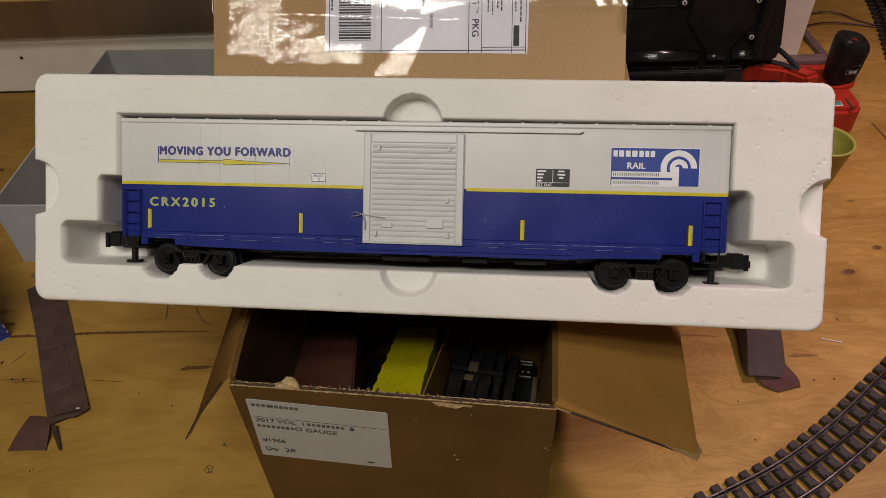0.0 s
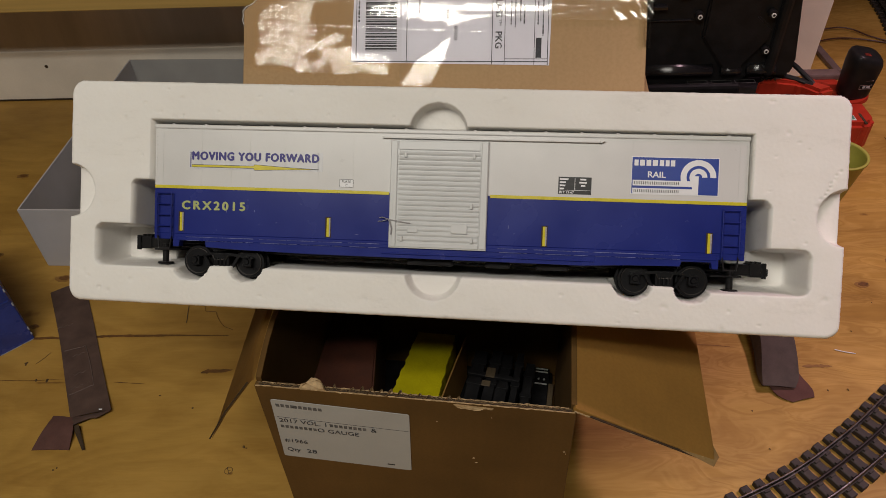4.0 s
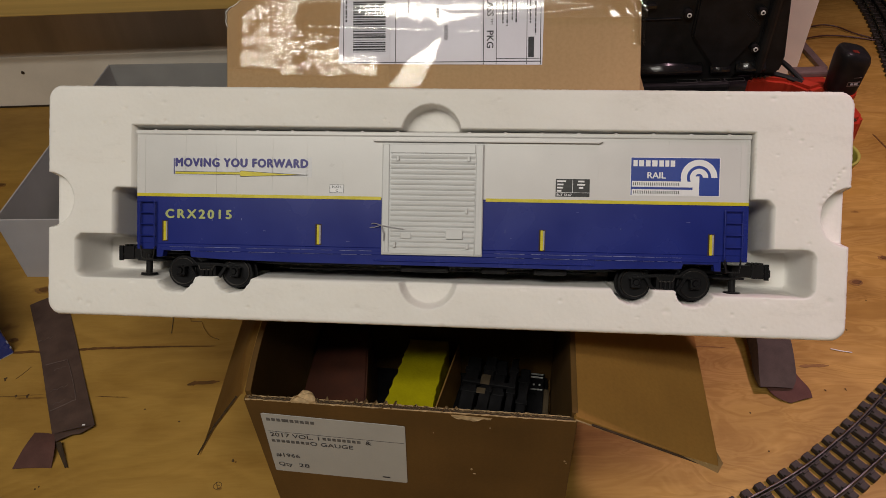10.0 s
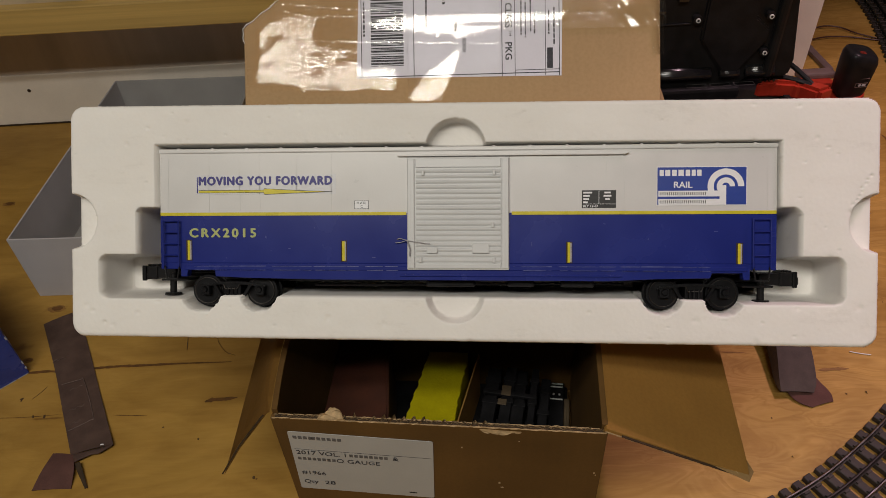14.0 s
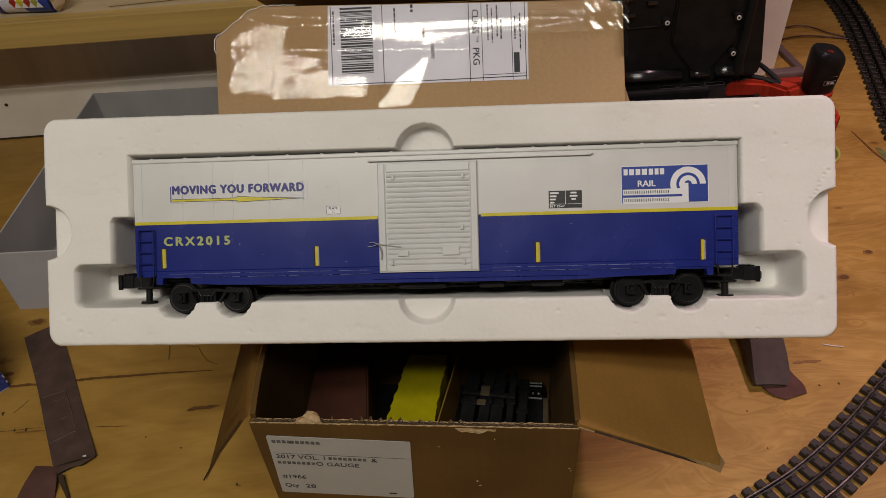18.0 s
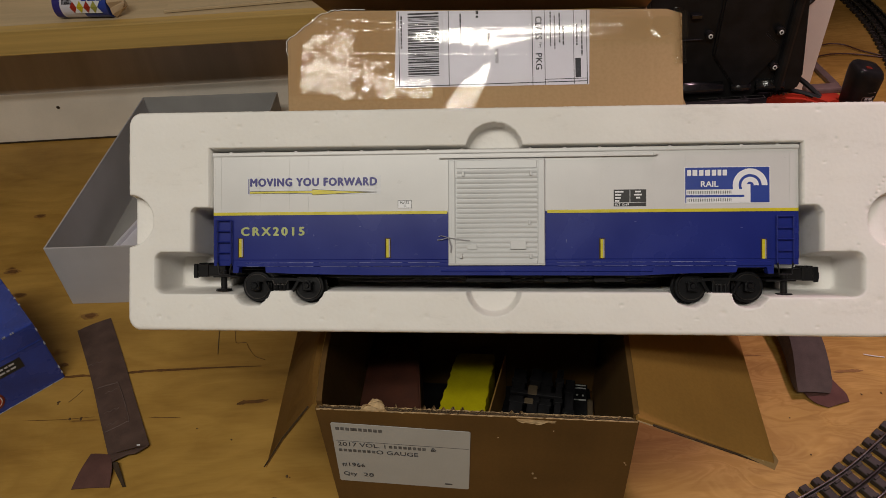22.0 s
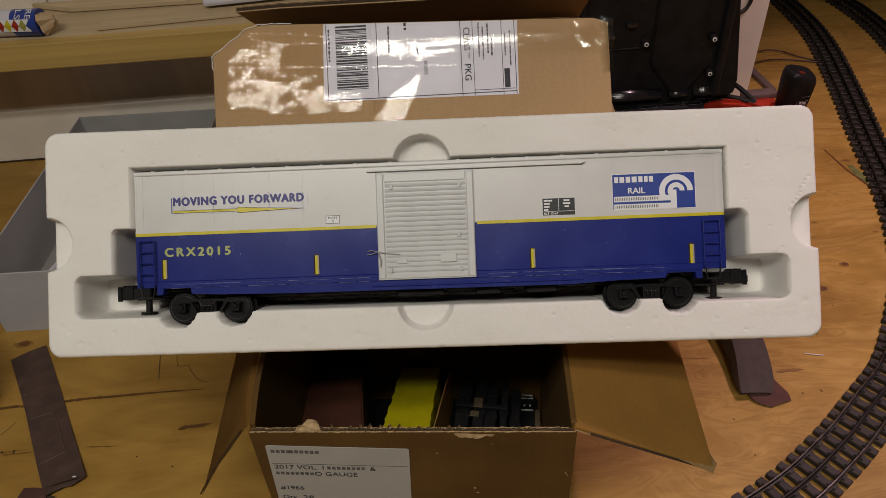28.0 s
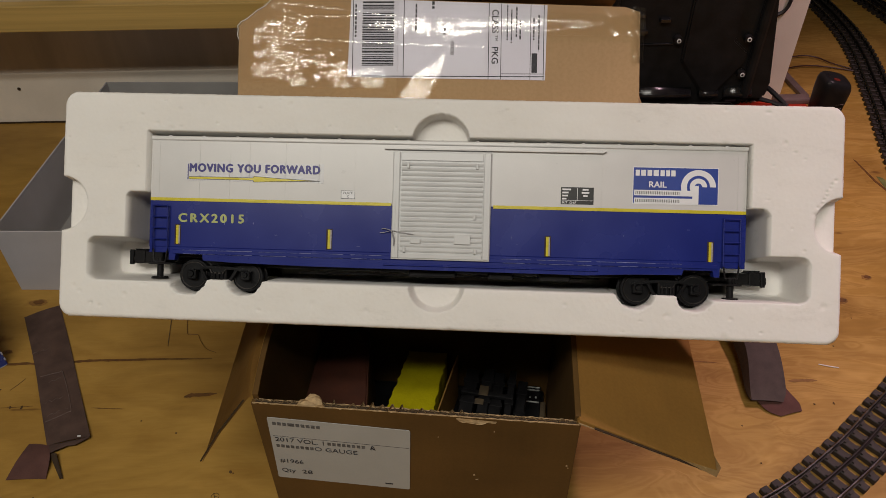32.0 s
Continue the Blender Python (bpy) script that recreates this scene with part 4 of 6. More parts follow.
def flute_edge(length, seed, amp=0.0018):
    """The wavy middle layer that shows along a torn edge: a thin ribbon, crushed flat in places."""
    rng = random.Random(seed)
    bm = bmesh.new()
    n = int(length / 0.0007)
    lo, hi = [], []
    crush = [0.25 + 0.75 * rng.random() for _ in range(40)]
    for i in range(n):
        x = i * length / n
        c = crush[int(x / 0.009) % 40] * (1.0 if 0.25 < x / length < 0.66 else 0.4)
        w = amp * c * math.asin(math.sin(i * 0.68)) / 1.2 + rng.uniform(-0.00015, 0.00015)
        up = 0.0012 + 0.0030 * c * (0.5 + 0.5 * math.sin(i * 0.68 + 0.6)) + rng.uniform(-0.0002, 0.0002)
        lo.append(bm.verts.new((x, 0.0018 + w, 0)))
        hi.append(bm.verts.new((x, 0.0018 + w * 1.2, up)))
    for i in range(n - 1):
        bm.faces.new((lo[i], lo[i + 1], hi[i + 1], hi[i]))
    bmesh.ops.solidify(bm, geom=bm.faces[:], thickness=0.0005)
    return bm


FB = Matrix.Translation((-0.1352, 0.2826, 0)) @ pose(0, 0, 0, 0, 0, -6.5)
FW, FD, FH = 0.2155, 0.176, 0.1965


def front_carton():
    t = thing("open_carton", "open brown carton with a torn front edge and printed label", "cardboard box", FB)
    th = 0.0038
    # walls and bottom use the darkened card, so their shade is partly painted
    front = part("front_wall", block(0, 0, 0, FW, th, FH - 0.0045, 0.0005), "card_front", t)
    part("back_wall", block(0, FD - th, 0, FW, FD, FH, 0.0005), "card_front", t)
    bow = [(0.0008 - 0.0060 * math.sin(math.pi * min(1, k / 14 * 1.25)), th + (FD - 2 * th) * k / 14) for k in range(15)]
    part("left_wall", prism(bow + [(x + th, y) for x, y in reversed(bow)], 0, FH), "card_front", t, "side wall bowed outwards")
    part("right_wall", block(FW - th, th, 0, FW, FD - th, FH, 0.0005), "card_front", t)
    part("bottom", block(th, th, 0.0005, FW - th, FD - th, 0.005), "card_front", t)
    # hidden flap, added only to keep light out of the carton
    part("back_flap", block(0.004, FD - 0.094, FH - 0.001, FW - 0.004, FD - 0.001, FH + 0.0028, 0.0005), "card_front", t, "unseen rear flap added under the tray to shade the inside")
    e = part("torn_edge", torn_strip(FW - 0.002, 0.0011, 3, 0.0006), "card_edge", t, "pale torn corrugated edge")
    e.location = (0.001, 0.0001, FH - 0.0048)
    f = part("fluting", flute_edge(FW - 0.004, 5), "card_edge", t)
    f.location = (0.002, 0.0002, FH - 0.0046)
    e2 = part("torn_edge", torn_strip(FW - 0.010, 0.0014, 6, 0.0005), "card_edge", t)
    e2.location = (0.005, 0.0031, FH - 0.0048)
    part("edge_gap", block(0.003, 0.0009, FH - 0.0048, FW - 0.003, 0.0030, FH - 0.0042), "card_dark", t)
    rng = random.Random(12)
    for x, w, h in ((0.040, 0.019, 0.011), (0.150, 0.034, 0.0065)):
        pts = [(-w / 2, 0), (w / 2, 0)] + [(w / 2 - w * k / 6, h * rng.uniform(0.45, 1)) for k in range(1, 6)]
        bm = prism(pts, -0.0004, 0.0004)
        bmesh.ops.triangulate(bm, faces=bm.faces[:])
        bmesh.ops.subdivide_edges(bm, edges=bm.edges[:], cuts=2)
        for v in bm.verts:
            v.co.z += (0.0024 * noise.noise(Vector((v.co.x * 190, v.co.y * 260, x * 50))) + 0.0016 * noise.noise(Vector((v.co.x * 480, v.co.y * 520, x * 90)))) * (0.3 if x > 0.1 else 1)
        s = part("torn_scrap", bm, "card_edge", t)
        s.matrix_local = pose(x, 0.0005, FH - 0.0046, 62 if x < 0.1 else -96, 0, 0)
    for x, z, w, h in ((0.1487, 0.1270, 0.0016, 0.0020), (0.1507, 0.1213, 0.0022, 0.0010), (0.2110, 0.1460, 0.0014, 0.0014), (0.2122, 0.1435, 0.0008, 0.0012), (0.1610, 0.1790, 0.0009, 0.0006), (0.1240, 0.1690, 0.0010, 0.0006)):
        glue = prism([(-w / 2, 0), (-w * 0.2, -h / 2), (w / 2, -h * 0.2), (w * 0.3, h / 2), (-w * 0.25, h * 0.4)], 0, 0.0005)
        part("glue_speck", glue, "card_edge", front).matrix_local = pose(x, 0.0001, z, 90, 0, 0)
    # left flap: a soft fold beside the wall, then hanging almost straight
    bm = bmesh.new()
    rows = []
    for k in range(15):
        y = 0.001 + (FD - 0.003) * k / 14
        hx = 0.0006 - 0.0060 * math.sin(math.pi * min(1, k / 14 * 1.25))
        f = min(1, 0.3 + y / 0.04)
        out = -0.0510 - 0.072 * y
        rows.append([bm.verts.new(p) for p in ((hx, y, FH + 0.0004), (hx - 0.0045 * f, y, FH - 0.0012 * f), (hx - 0.0085 * f, y, FH - 0.0062 * f), ((hx + out - 0.0085) / 2, y, 0.1530), (out, y, 0.1155 - 0.0025 * f))])
    for r0, r1 in zip(rows, rows[1:]):
        for a in range(4):
            bm.faces.new((r0[a], r1[a], r1[a + 1], r0[a + 1]))
    bmesh.ops.solidify(bm, geom=bm.faces[:], thickness=0.0034)
    fl = part("left_flap", bm, "card_inner", t, "carton flap folded outwards and hanging down")
    cut = bmesh.new()
    pts = [(-0.0035, FH - 0.0030), (-0.0300, 0.1530), (-0.0508, 0.1160)]
    for (xa, za), (xb, zb) in zip(pts, pts[1:]):
        cut.faces.new([cut.verts.new(p) for p in ((xa - 0.0004, 0.0006, za + 0.0002), (xa - 0.0013, 0.0006, za + 0.0010), (xb - 0.0015, 0.0006, zb + 0.0009), (xb - 0.0006, 0.0006, zb + 0.0002))])
    part("cut_edge", cut, "card_dark", fl, "dark open fluting along the cut edge")
    L = 0.107
    fl = part("right_flap", block(0, 0.001, -0.0035, L, FD - 0.002, 0, 0.0006), "card_inner", t, "carton flap folded outwards")
    fl.matrix_local = Matrix.Translation((FW - 0.001, 0, FH)) @ pose(0, 0, 0, 0, 25.7, 0)
    part("cut_edge", block(0.012, -0.0003, -0.0022, L - 0.004, 0.0014, -0.0014), "card_dark", fl)
    rag = part("ragged_liner", torn_strip(L - 0.002, 0.0010, 11), "card_edge", fl)
    rag.matrix_local = pose(0.001, 0.0011, -0.0034, 90, 0, 0) @ Matrix.Scale(0.2, 4, (0, 1, 0))
    bm = bmesh.new()
    bm.faces.new([bm.verts.new(p) for p in ((L - 0.030, -0.0004, 0.0003), (L - 0.003, -0.0042, 0.0003), (L + 0.003, 0.005, 0.0004), (L - 0.001, 0.012, 0.0008), (L - 0.002, 0.0012, 0.0008))])
    part("tape_tab", bm, "tape_film", fl, "clear tape tab at the flap corner")
    w, h = 0.0968, 0.0720
    lab = part("shipping_label", prism([(0.001, -h), (w - 0.001, -h), (w, 0.001 - h), (w, -0.001), (w - 0.001, 0), (0.001, 0), (0, -0.001), (0, 0.001 - h)], 0, 0.0004), "label_grey", front, "white printed label, greyed by painted shade")
    lab.matrix_local = pose(0.0086, -0.0002, 0.1782, 90, 0, 0) @ pose(0, 0, 0, 0, 0, -2.4)
    y = 0.0006
    for x, v in ((0.0030, 0.0110), (0.0155, 0.0185)):
        k = x
        while k < x + v:
            part("brand_bar", block(k, -0.0078, 0.0003, k + 0.0026, -0.0044, 0.0005), "ink_soft", lab)
            k += 0.0035
    part("rule", block(0.0020, -0.0205, 0.0003, w - 0.001, -0.0202, 0.0005), "ink", lab)
    text_part("2017 VOL. 1", 0.0046, (0.0030, -0.0262, y), "ink", lab, 0.0340)
    for x, v, yy in ((0.0395, 0.0260, -0.0262), (0.0030, 0.0245, -0.0338)):
        k = x
        while k < x + v:
            part("brand_bar", block(k, yy + 0.0003, 0.0003, k + 0.0024, yy + 0.0036, 0.0005), "ink_soft", lab)
            k += 0.0034
    text_part("&", 0.0046, (0.0690, -0.0262, y), "ink", lab)
    text_part("O GAUGE", 0.0046, (0.0300, -0.0338, y), "ink", lab, 0.0300)
    text_part("#1966", 0.0046, (0.0034, -0.0520, y), "ink", lab, 0.0170)
    text_part("Qty", 0.0046, (0.0036, -0.0640, y), "ink", lab, 0.0100)
    text_part("28", 0.0046, (0.0185, -0.0640, y), "ink", lab, 0.0075)
    part("small_print", block(0.0790, -0.0675, 0.0003, 0.0845, -0.0660, 0.0005), "ink", lab)
    return t


front_carton()


def in_carton():
    a = thing("red_block", "dark red-brown foam block packed in the carton", "block", FB @ pose(0, 0, 0.0128))
    rng = random.Random(9)
    part("body", prism([(0.0055, 0.012), (0.0630, 0.014), (0.0575, 0.0729), (0.0500, 0.126), (0.0450, 0.160), (0.0040, 0.158)], 0, 0.0822, 0.0015), "red_brown", a)
    b = thing("yellow_foam_block", "bright yellow foam block with ragged edges in the carton", "foam block", FB @ pose(0, 0, 0.0128))
    n = 40
    right = [(0.1081 + 0.107 * (y - 0.0832) + rng.uniform(-0.0009, 0.0009), y) for y in (0.025 + 0.135 * k / n for k in range(n + 1))]
    left = [(0.0672 + 0.18 * (y - 0.0855) + rng.uniform(-0.0008, 0.0008), y) for y in (0.025 + 0.135 * k / n for k in range(n + 1))]
    part("body", prism(right + left[::-1], 0, 0.0572, 0.0004, 1), "yellow_foam", b)
    dv = thing("card_divider", "thin brown card divider beside the yellow foam block", "divider", FB @ pose(0.1066, 0.060, 0.0128, 0, 0, -11))
    part("sheet", block(0, 0, 0, 0.0012, 0.098, 0.0605, 0.0003), "card_inner", dv)
    f = thing("packing_foam", "black packing foam sheet on the carton floor", "packing foam", FB @ pose(0.006, 0.006, 0.0052))
    part("sheet", block(0, 0, 0, 0.203, 0.164, 0.0075, 0.002), "packing_black", f)
    c = thing("track_bundle", "bundle of black model track sections standing in the carton", "track sections", FB @ pose(0.1230, 0.040, 0.0128, 0, 0, -6))
    for x, w, hh, lean in ((-0.0005, 0.0120, 0.0410, 0), (0.0142, 0.0095, 0.0450, -1), (0.0262, 0.0110, 0.0410, 1), (0.0395, 0.0060, 0.0470, 0), (0.0480, 0.0085, 0.0340, 0)):
        sec = part("track_section", block(0, 0, 0, w, 0.118, hh, 0.0008), "packing_black", c)
        sec.matrix_local = pose(x, 0, 0, 0, 0, lean)
        for k in range(5):
            part("tie", block(-0.0010, 0.010 + k * 0.023, hh - 0.004, w + 0.0010, 0.0145 + k * 0.023, hh + 0.0006, 0.0003), "packing_black", sec)
    part("cross_bar", block(-0.001, 0.0850, 0.0440, 0.046, 0.0895, 0.0476, 0.0006), "packing_black", c)
    part("clip", block(0.0150, 0.0840, 0.0476, 0.0232, 0.0945, 0.0486, 0.0004), "clip_tan", c, "dull tan clip over the bar")
    part("clip", block(0.0128, 0.0755, 0.0452, 0.0206, 0.0815, 0.0462, 0.0004), "clip_tan", c, "dull tan clip over the bar")
    m = thing("connector_block", "black connector block with bright contacts at the carton's side", "connector", FB @ pose(0.1880, 0.100, 0.0128, 0, 0, -3))
    part("body", block(0, -0.060, 0, 0.0140, 0.070, 0.0062, 0.0006), "packing_black", m)
    for y0 in (0.0500, 0.0640, 0.0675):
        part("contact", block(0.0012, y0, 0.0060, 0.0128, y0 + 0.0009, 0.0072), "film_bright", m)
    for x0 in (0.0045, 0.0098):
        part("contact_dot", rod((x0, 0.0560, 0.0060), (x0, 0.0560, 0.0070), 0.0010, 8), "film_bright", m)
    part("side_strip", block(0.0142, -0.060, 0.0, 0.0192, 0.052, 0.0066, 0.0006), "clip_tan", m, "brown card strip")


in_carton()

# ---- rear carton with its taped flap raised ----
FLAP = frame_at((-0.0225, 0.4795, 0.3502), (0.9966, -0.075, 0.012), (0.045, 0.655, 0.755))


def rear_carton():
    yaw = -4.3
    B = Matrix.Translation((-0.152, 0.4580, 0)) @ pose(0, 0, 0, 0, 0, yaw)
    t = thing("taped_carton", "brown carton with its taped and labelled flap raised", "cardboard box", B)
    w, d, h, th = 0.2935, 0.19, 0.314, 0.004
    part("front_wall", block(0, 0, 0, w, th, h, 0.0005), "card_rear", t)
    part("back_wall", block(0, d - th, 0, w, d, h, 0.0005), "card_rear", t)
    part("left_wall", block(0, th, 0, th, d - th, h, 0.0005), "card_rear", t)
    part("right_wall", block(w - th, th, 0, w, d - th, h, 0.0005), "card_rear", t)
    part("bottom", block(th, th, 0.0005, w - th, d - th, 0.005), "card_rear", t)
    back = part("back_flap", prism([(0, 0), (w, 0), (w, 0.082), (0.16, 0.0755), (0.03, 0.070), (-0.008, 0.064)], -0.004, 0, 0.0004, 1), "card_rear", t, "rear flap leaning forward, in shade")
    back.matrix_local = pose(0, d, h, 143, 0, 0)
    for z in (-0.0042, 0.0002):
        ln = part("edge_liner", tube([(-0.008, 0.0644, z), (0.03, 0.0704, z), (0.16, 0.0759, z), (w, 0.0824, z)], 0.0004, 5), "card_edge", back)
    bm = bmesh.new()
    prev = None
    for k in range(150):
        x = -0.008 + (w + 0.008) * k / 149
        yy = 0.0002 + (0.064 + 0.006 * (x + 0.008) / 0.038 if x < 0.03 else 0.070 + 0.0055 * (x - 0.03) / 0.13 if x < 0.16 else 0.0755 + 0.0065 * (x - 0.16) / (w - 0.16))
        a, b = bm.verts.new((x, yy, -0.0021 + 0.0017 * math.sin(k * 1.2))), bm.verts.new((x, yy + 0.0006, -0.0021 + 0.0017 * math.sin(k * 1.2)))
        if prev:
            bm.faces.new((prev[0], a, b, prev[1]))
        prev = (a, b)
    part("fluting", bm, "card_edge", back)
    part("edge_gap", prism([(-0.006, 0.0640), (0.03, 0.0690), (0.16, 0.0745), (w - 0.001, 0.0810), (w - 0.001, 0.0821), (0.16, 0.0756), (0.03, 0.0701), (-0.007, 0.0643)], -0.0034, -0.0007), "card_dark", back)
    Fl = B.inverted() @ FLAP
    pts = [(-0.1300, -0.0520), (0.1610, -0.0520), (0.1610, 0.0225), (0.1500, 0.0262), (-0.0930, 0.0345), (-0.1060, 0.0310), (-0.1300, 0.0130)]
    flap = part("front_flap", prism(pts, -0.0042, 0, 0.0005, 1), "card_rear", t, "labelled flap under clear tape")
    flap.matrix_local = Fl
    lab = part("postage_label", prism([(-0.0490, -0.0250), (0.0940, -0.0268), (0.0950, 0.0274), (-0.0470, 0.0322)], 0.0001, 0.0004), "label_paper", flap, "white postage label, partly under tape")
    z0, z1 = 0.0003, 0.00055
    rng = random.Random(21)
    for x0, y0, x1, y1 in ((-0.0455, -0.0245, -0.0450, 0.0315), (-0.0085, -0.0252, -0.0080, 0.0308), (0.0530, -0.0262, 0.0535, 0.0288), (0.0620, -0.0262, 0.0624, 0.0286), (0.0830, -0.0264, 0.0834, 0.0278),
                           (0.0924, -0.0266, 0.0929, 0.0274), (0.0624, -0.0225, 0.0925, -0.0221), (-0.0480, -0.0246, 0.0930, -0.0240)):
        part("label_rule", block(x0, y0, z0, x1, y1, z1), "ink", lab)
    y = -0.0170
    bars = bmesh.new()
    while y < 0.0300:
        h_ = rng.choice((0.0004, 0.0008, 0.0013))
        block(-0.0385, y, z0, -0.0155, y + h_, z1, bm=bars)
        y += h_ + rng.choice((0.0004, 0.0007, 0.0011))
    part("bar_code", bars, "ink", lab)["kind"] = "stuff"
    text_part("PKG", 0.0046, (0.0556, -0.0030, z1), "ink", lab, 0.0120, 0.0001, turn=-90)
    text_part("CLASS", 0.0046, (0.0556, 0.0240, z1), "ink", lab, 0.0170, 0.0001, turn=-90)
    text_part("TM", 0.0018, (0.0580, 0.0055, z1), "ink", lab, 0.0042, turn=-90)
    text_part("0000", 0.0026, (0.0258, 0.0010, z1), "ink", lab, 0.0100, turn=-90)
    for x, y0, y1, w_ in ((0.0200, 0.006, 0.013, 0.0022), (0.0000, 0.008, 0.028, 0.0012), (-0.0440, 0.004, 0.028, 0.0012), (0.0660, 0.002, 0.027, 0.0010), (0.0690, 0.000, 0.024, 0.0010), (0.0725, 0.004, 0.026, 0.0011), (0.0752, 0.002, 0.016, 0.0011),
                          (0.0850, 0.002, 0.018, 0.0010), (0.0886, -0.006, 0.020, 0.0010), (0.0120, 0.024, 0.030, 0.0018)):
        bm = bmesh.new()
        yy = y1
        while yy > y0:
            l = rng.uniform(0.0012, 0.0036)
            block(x, max(yy - l, y0), z0, x + w_, yy, z1, bm=bm)
            yy -= l + rng.uniform(0.0006, 0.0011)
        part("text_bars", bm, "ink", lab)["kind"] = "stuff"
    part("shop_mark", block(0.0842, -0.0215, z0, 0.0882, -0.0075, z1), "ink", lab)
    # the tape: calm where it lies flat, crumpled in patches, with a few long creases
    nx, ny = 600, 200

    def bell(x, a, b, e):
        return 1 / (1 + math.exp(-(x - a) / e)) / (1 + math.exp((x - b) / e))

    def follow(x, stops):
        return float(np.interp(x, [p[0] for p in stops], [p[1] for p in stops]))

    creases = (([(-0.121, 0.0049), (-0.0792, 0.0024), (-0.0333, 0.0004), (0.0476, -0.0028)], 0.00011, 0.0005),
               ([(-0.1102, 0.0282), (-0.0874, 0.0209), (-0.0755, 0.0195), (-0.0458, 0.0194)], 0.00022, 0.0006),
               ([(-0.0990, 0.0290), (-0.0456, 0.0238), (-0.003, 0.0184), (0.0921, 0.0169), (0.1419, 0.0142)], 0.00020, 0.0006),
               ([(0.030, 0.0100), (0.0922, 0.0092), (0.1381, 0.0142)], 0.00020, 0.0006))
    verts, faces = [], []
    for i in range(nx + 1):
        x = -0.1290 + 0.2935 * i / nx
        lower = follow(x, [(-0.129, -0.0290), (-0.090, -0.0300), (-0.0885, -0.0335), (-0.0202, -0.0338), (-0.0198, -0.0262), (-0.0130, -0.0262), (-0.0126, -0.0420), (0.0110, -0.0420), (0.0186, -0.0262), (0.0520, -0.0262), (0.0530, 0.0045), (0.2, 0.0045)])
        upper = 0.0338 - 0.0098 * (x + 0.129) / 0.2935
        if x < -0.104:
            upper -= (-0.104 - x) * 0.85
        step = (upper - lower) / ny
        z = 0.0
        for j in range(ny + 1):
            v = lower + step * j
            edge = follow(v, [(-0.0294, -0.0895), (-0.0089, -0.0857), (0.0175, -0.0786)]) + 0.0012 * noise.noise(Vector((v * 260, 4, 1)))
            rag = 0.0016 * noise.noise(Vector((x * 300, v * 300, 6)))
            a = bell(x + rag, -0.1205, edge, 0.0009) * bell(v + rag, -0.0268, follow(x, [(-0.121, 0.006), (-0.107, 0.018), (-0.079, 0.020)]), 0.0012)
            b = bell(x + rag, edge, -0.0490, 0.0008) * bell(v + rag, -0.0335, follow(x, [(-0.085, 0.0015), (-0.0477, -0.0060)]), 0.0012) * (0.55 + 0.45 * bell(v, -0.04, -0.013, 0.003))
            c = bell(x + rag, -0.0490, -0.0210, 0.0010) * bell(v + rag, -0.0335, -0.0195, 0.0008)
            mid = follow(x, [(-0.040, 0.0125), (-0.003, 0.0120), (0.026, 0.0085), (0.056, 0.0128), (0.09, 0.0130)])
            wide = follow(x, [(-0.042, 0.0012), (-0.03, 0.0030), (-0.003, 0.0062), (0.026, 0.0064), (0.056, 0.0042), (0.09, 0.0020)])
            d = bell(x, -0.041, 0.094, 0.002) * bell(v + 2 * rag, mid - wide, mid + wide, 0.0009)
            e = bell(x + rag, follow(v, [(-0.042, -0.0130), (-0.030, -0.0040), (-0.0238, 0.0000), (-0.0074, 0.0225)]), follow(v, [(-0.041, 0.0105), (-0.0249, 0.0186), (-0.0074, 0.0239)]), 0.0008) * bell(v, -0.05, -0.0075, 0.0008)
            gap = noise.noise(Vector((x * 85, v * 120, 23))) + 0.5 * noise.noise(Vector((x * 240, v * 330, 29)))
            rough = (a + b + c) * (1 - 0.6 / (1 + math.exp((gap + 0.16) / 0.06)))
            lit = min(1.0, rough + d + e)
            bend = 0.0022 * noise.noise(Vector((x * 150, v * 150, 17)))
            fine = noise.noise(Vector((x * 420 + bend * 400, (v + bend) * 760, 3))) + 0.6 * noise.noise(Vector((x * 620, (v - bend) * 1150, 8)))
            soft = noise.noise(Vector((x * 45, v * 90, 5)))
            slope = -0.018 + 1.23 * v + 0.006 * soft + lit * 0.036 
            z += slope * step
            clump = noise.noise(Vector((x * 110, v * 170, 11)))
            ridge = 0.00006 * clump * min(1, rough) + 0.000055 * fine * min(1, rough + 0.7 * e * (v < -0.024)) + 0.000015 * fine * min(1, d + e)
            for stops, amp, wd in creases:
                if stops[0][0] - 0.002 < x < stops[-1][0] + 0.002:
                    ridge += amp * math.exp(-((v - follow(x, stops) - 0.0004 * noise.noise(Vector((x * 120, 2, amp * 1e5)))) / wd) ** 2)
            ridge += 0.0002 * math.exp(-((x - edge) / 0.0005) ** 2) * (v < 0.021)
            ridge += 0.0002 * bell(x, 0.132, 0.17, 0.004) * abs(noise.noise(Vector((x * 190 + v * 120, v * 60, 1))))
            verts.append([x, v, z + ridge])
    low = min(p[2] for p in verts)
    for p in verts:
        p[2] += 0.0006 - low
    for i in range(nx):
        for j in range(ny):
            k = i * (ny + 1) + j
            faces.append((k, k + ny + 1, k + ny + 2, k + 1))
    tape = bpy.data.meshes.new("packing_tape")
    tape.from_pydata(verts, [], faces)
    rim = catmull([(-0.1300, 0.002, 0.0004), (-0.1302, 0.0128, 0.0005), (-0.1248, 0.0168, 0.0002), (-0.1180, 0.0222, 0.0007), (-0.1120, 0.0262, 0.0003), (-0.1062, 0.0310, 0.0006), (-0.0995, 0.0330, 0.0003), (-0.0930, 0.0346, 0.0005), (-0.07, 0.0339, 0.0004)], 8)
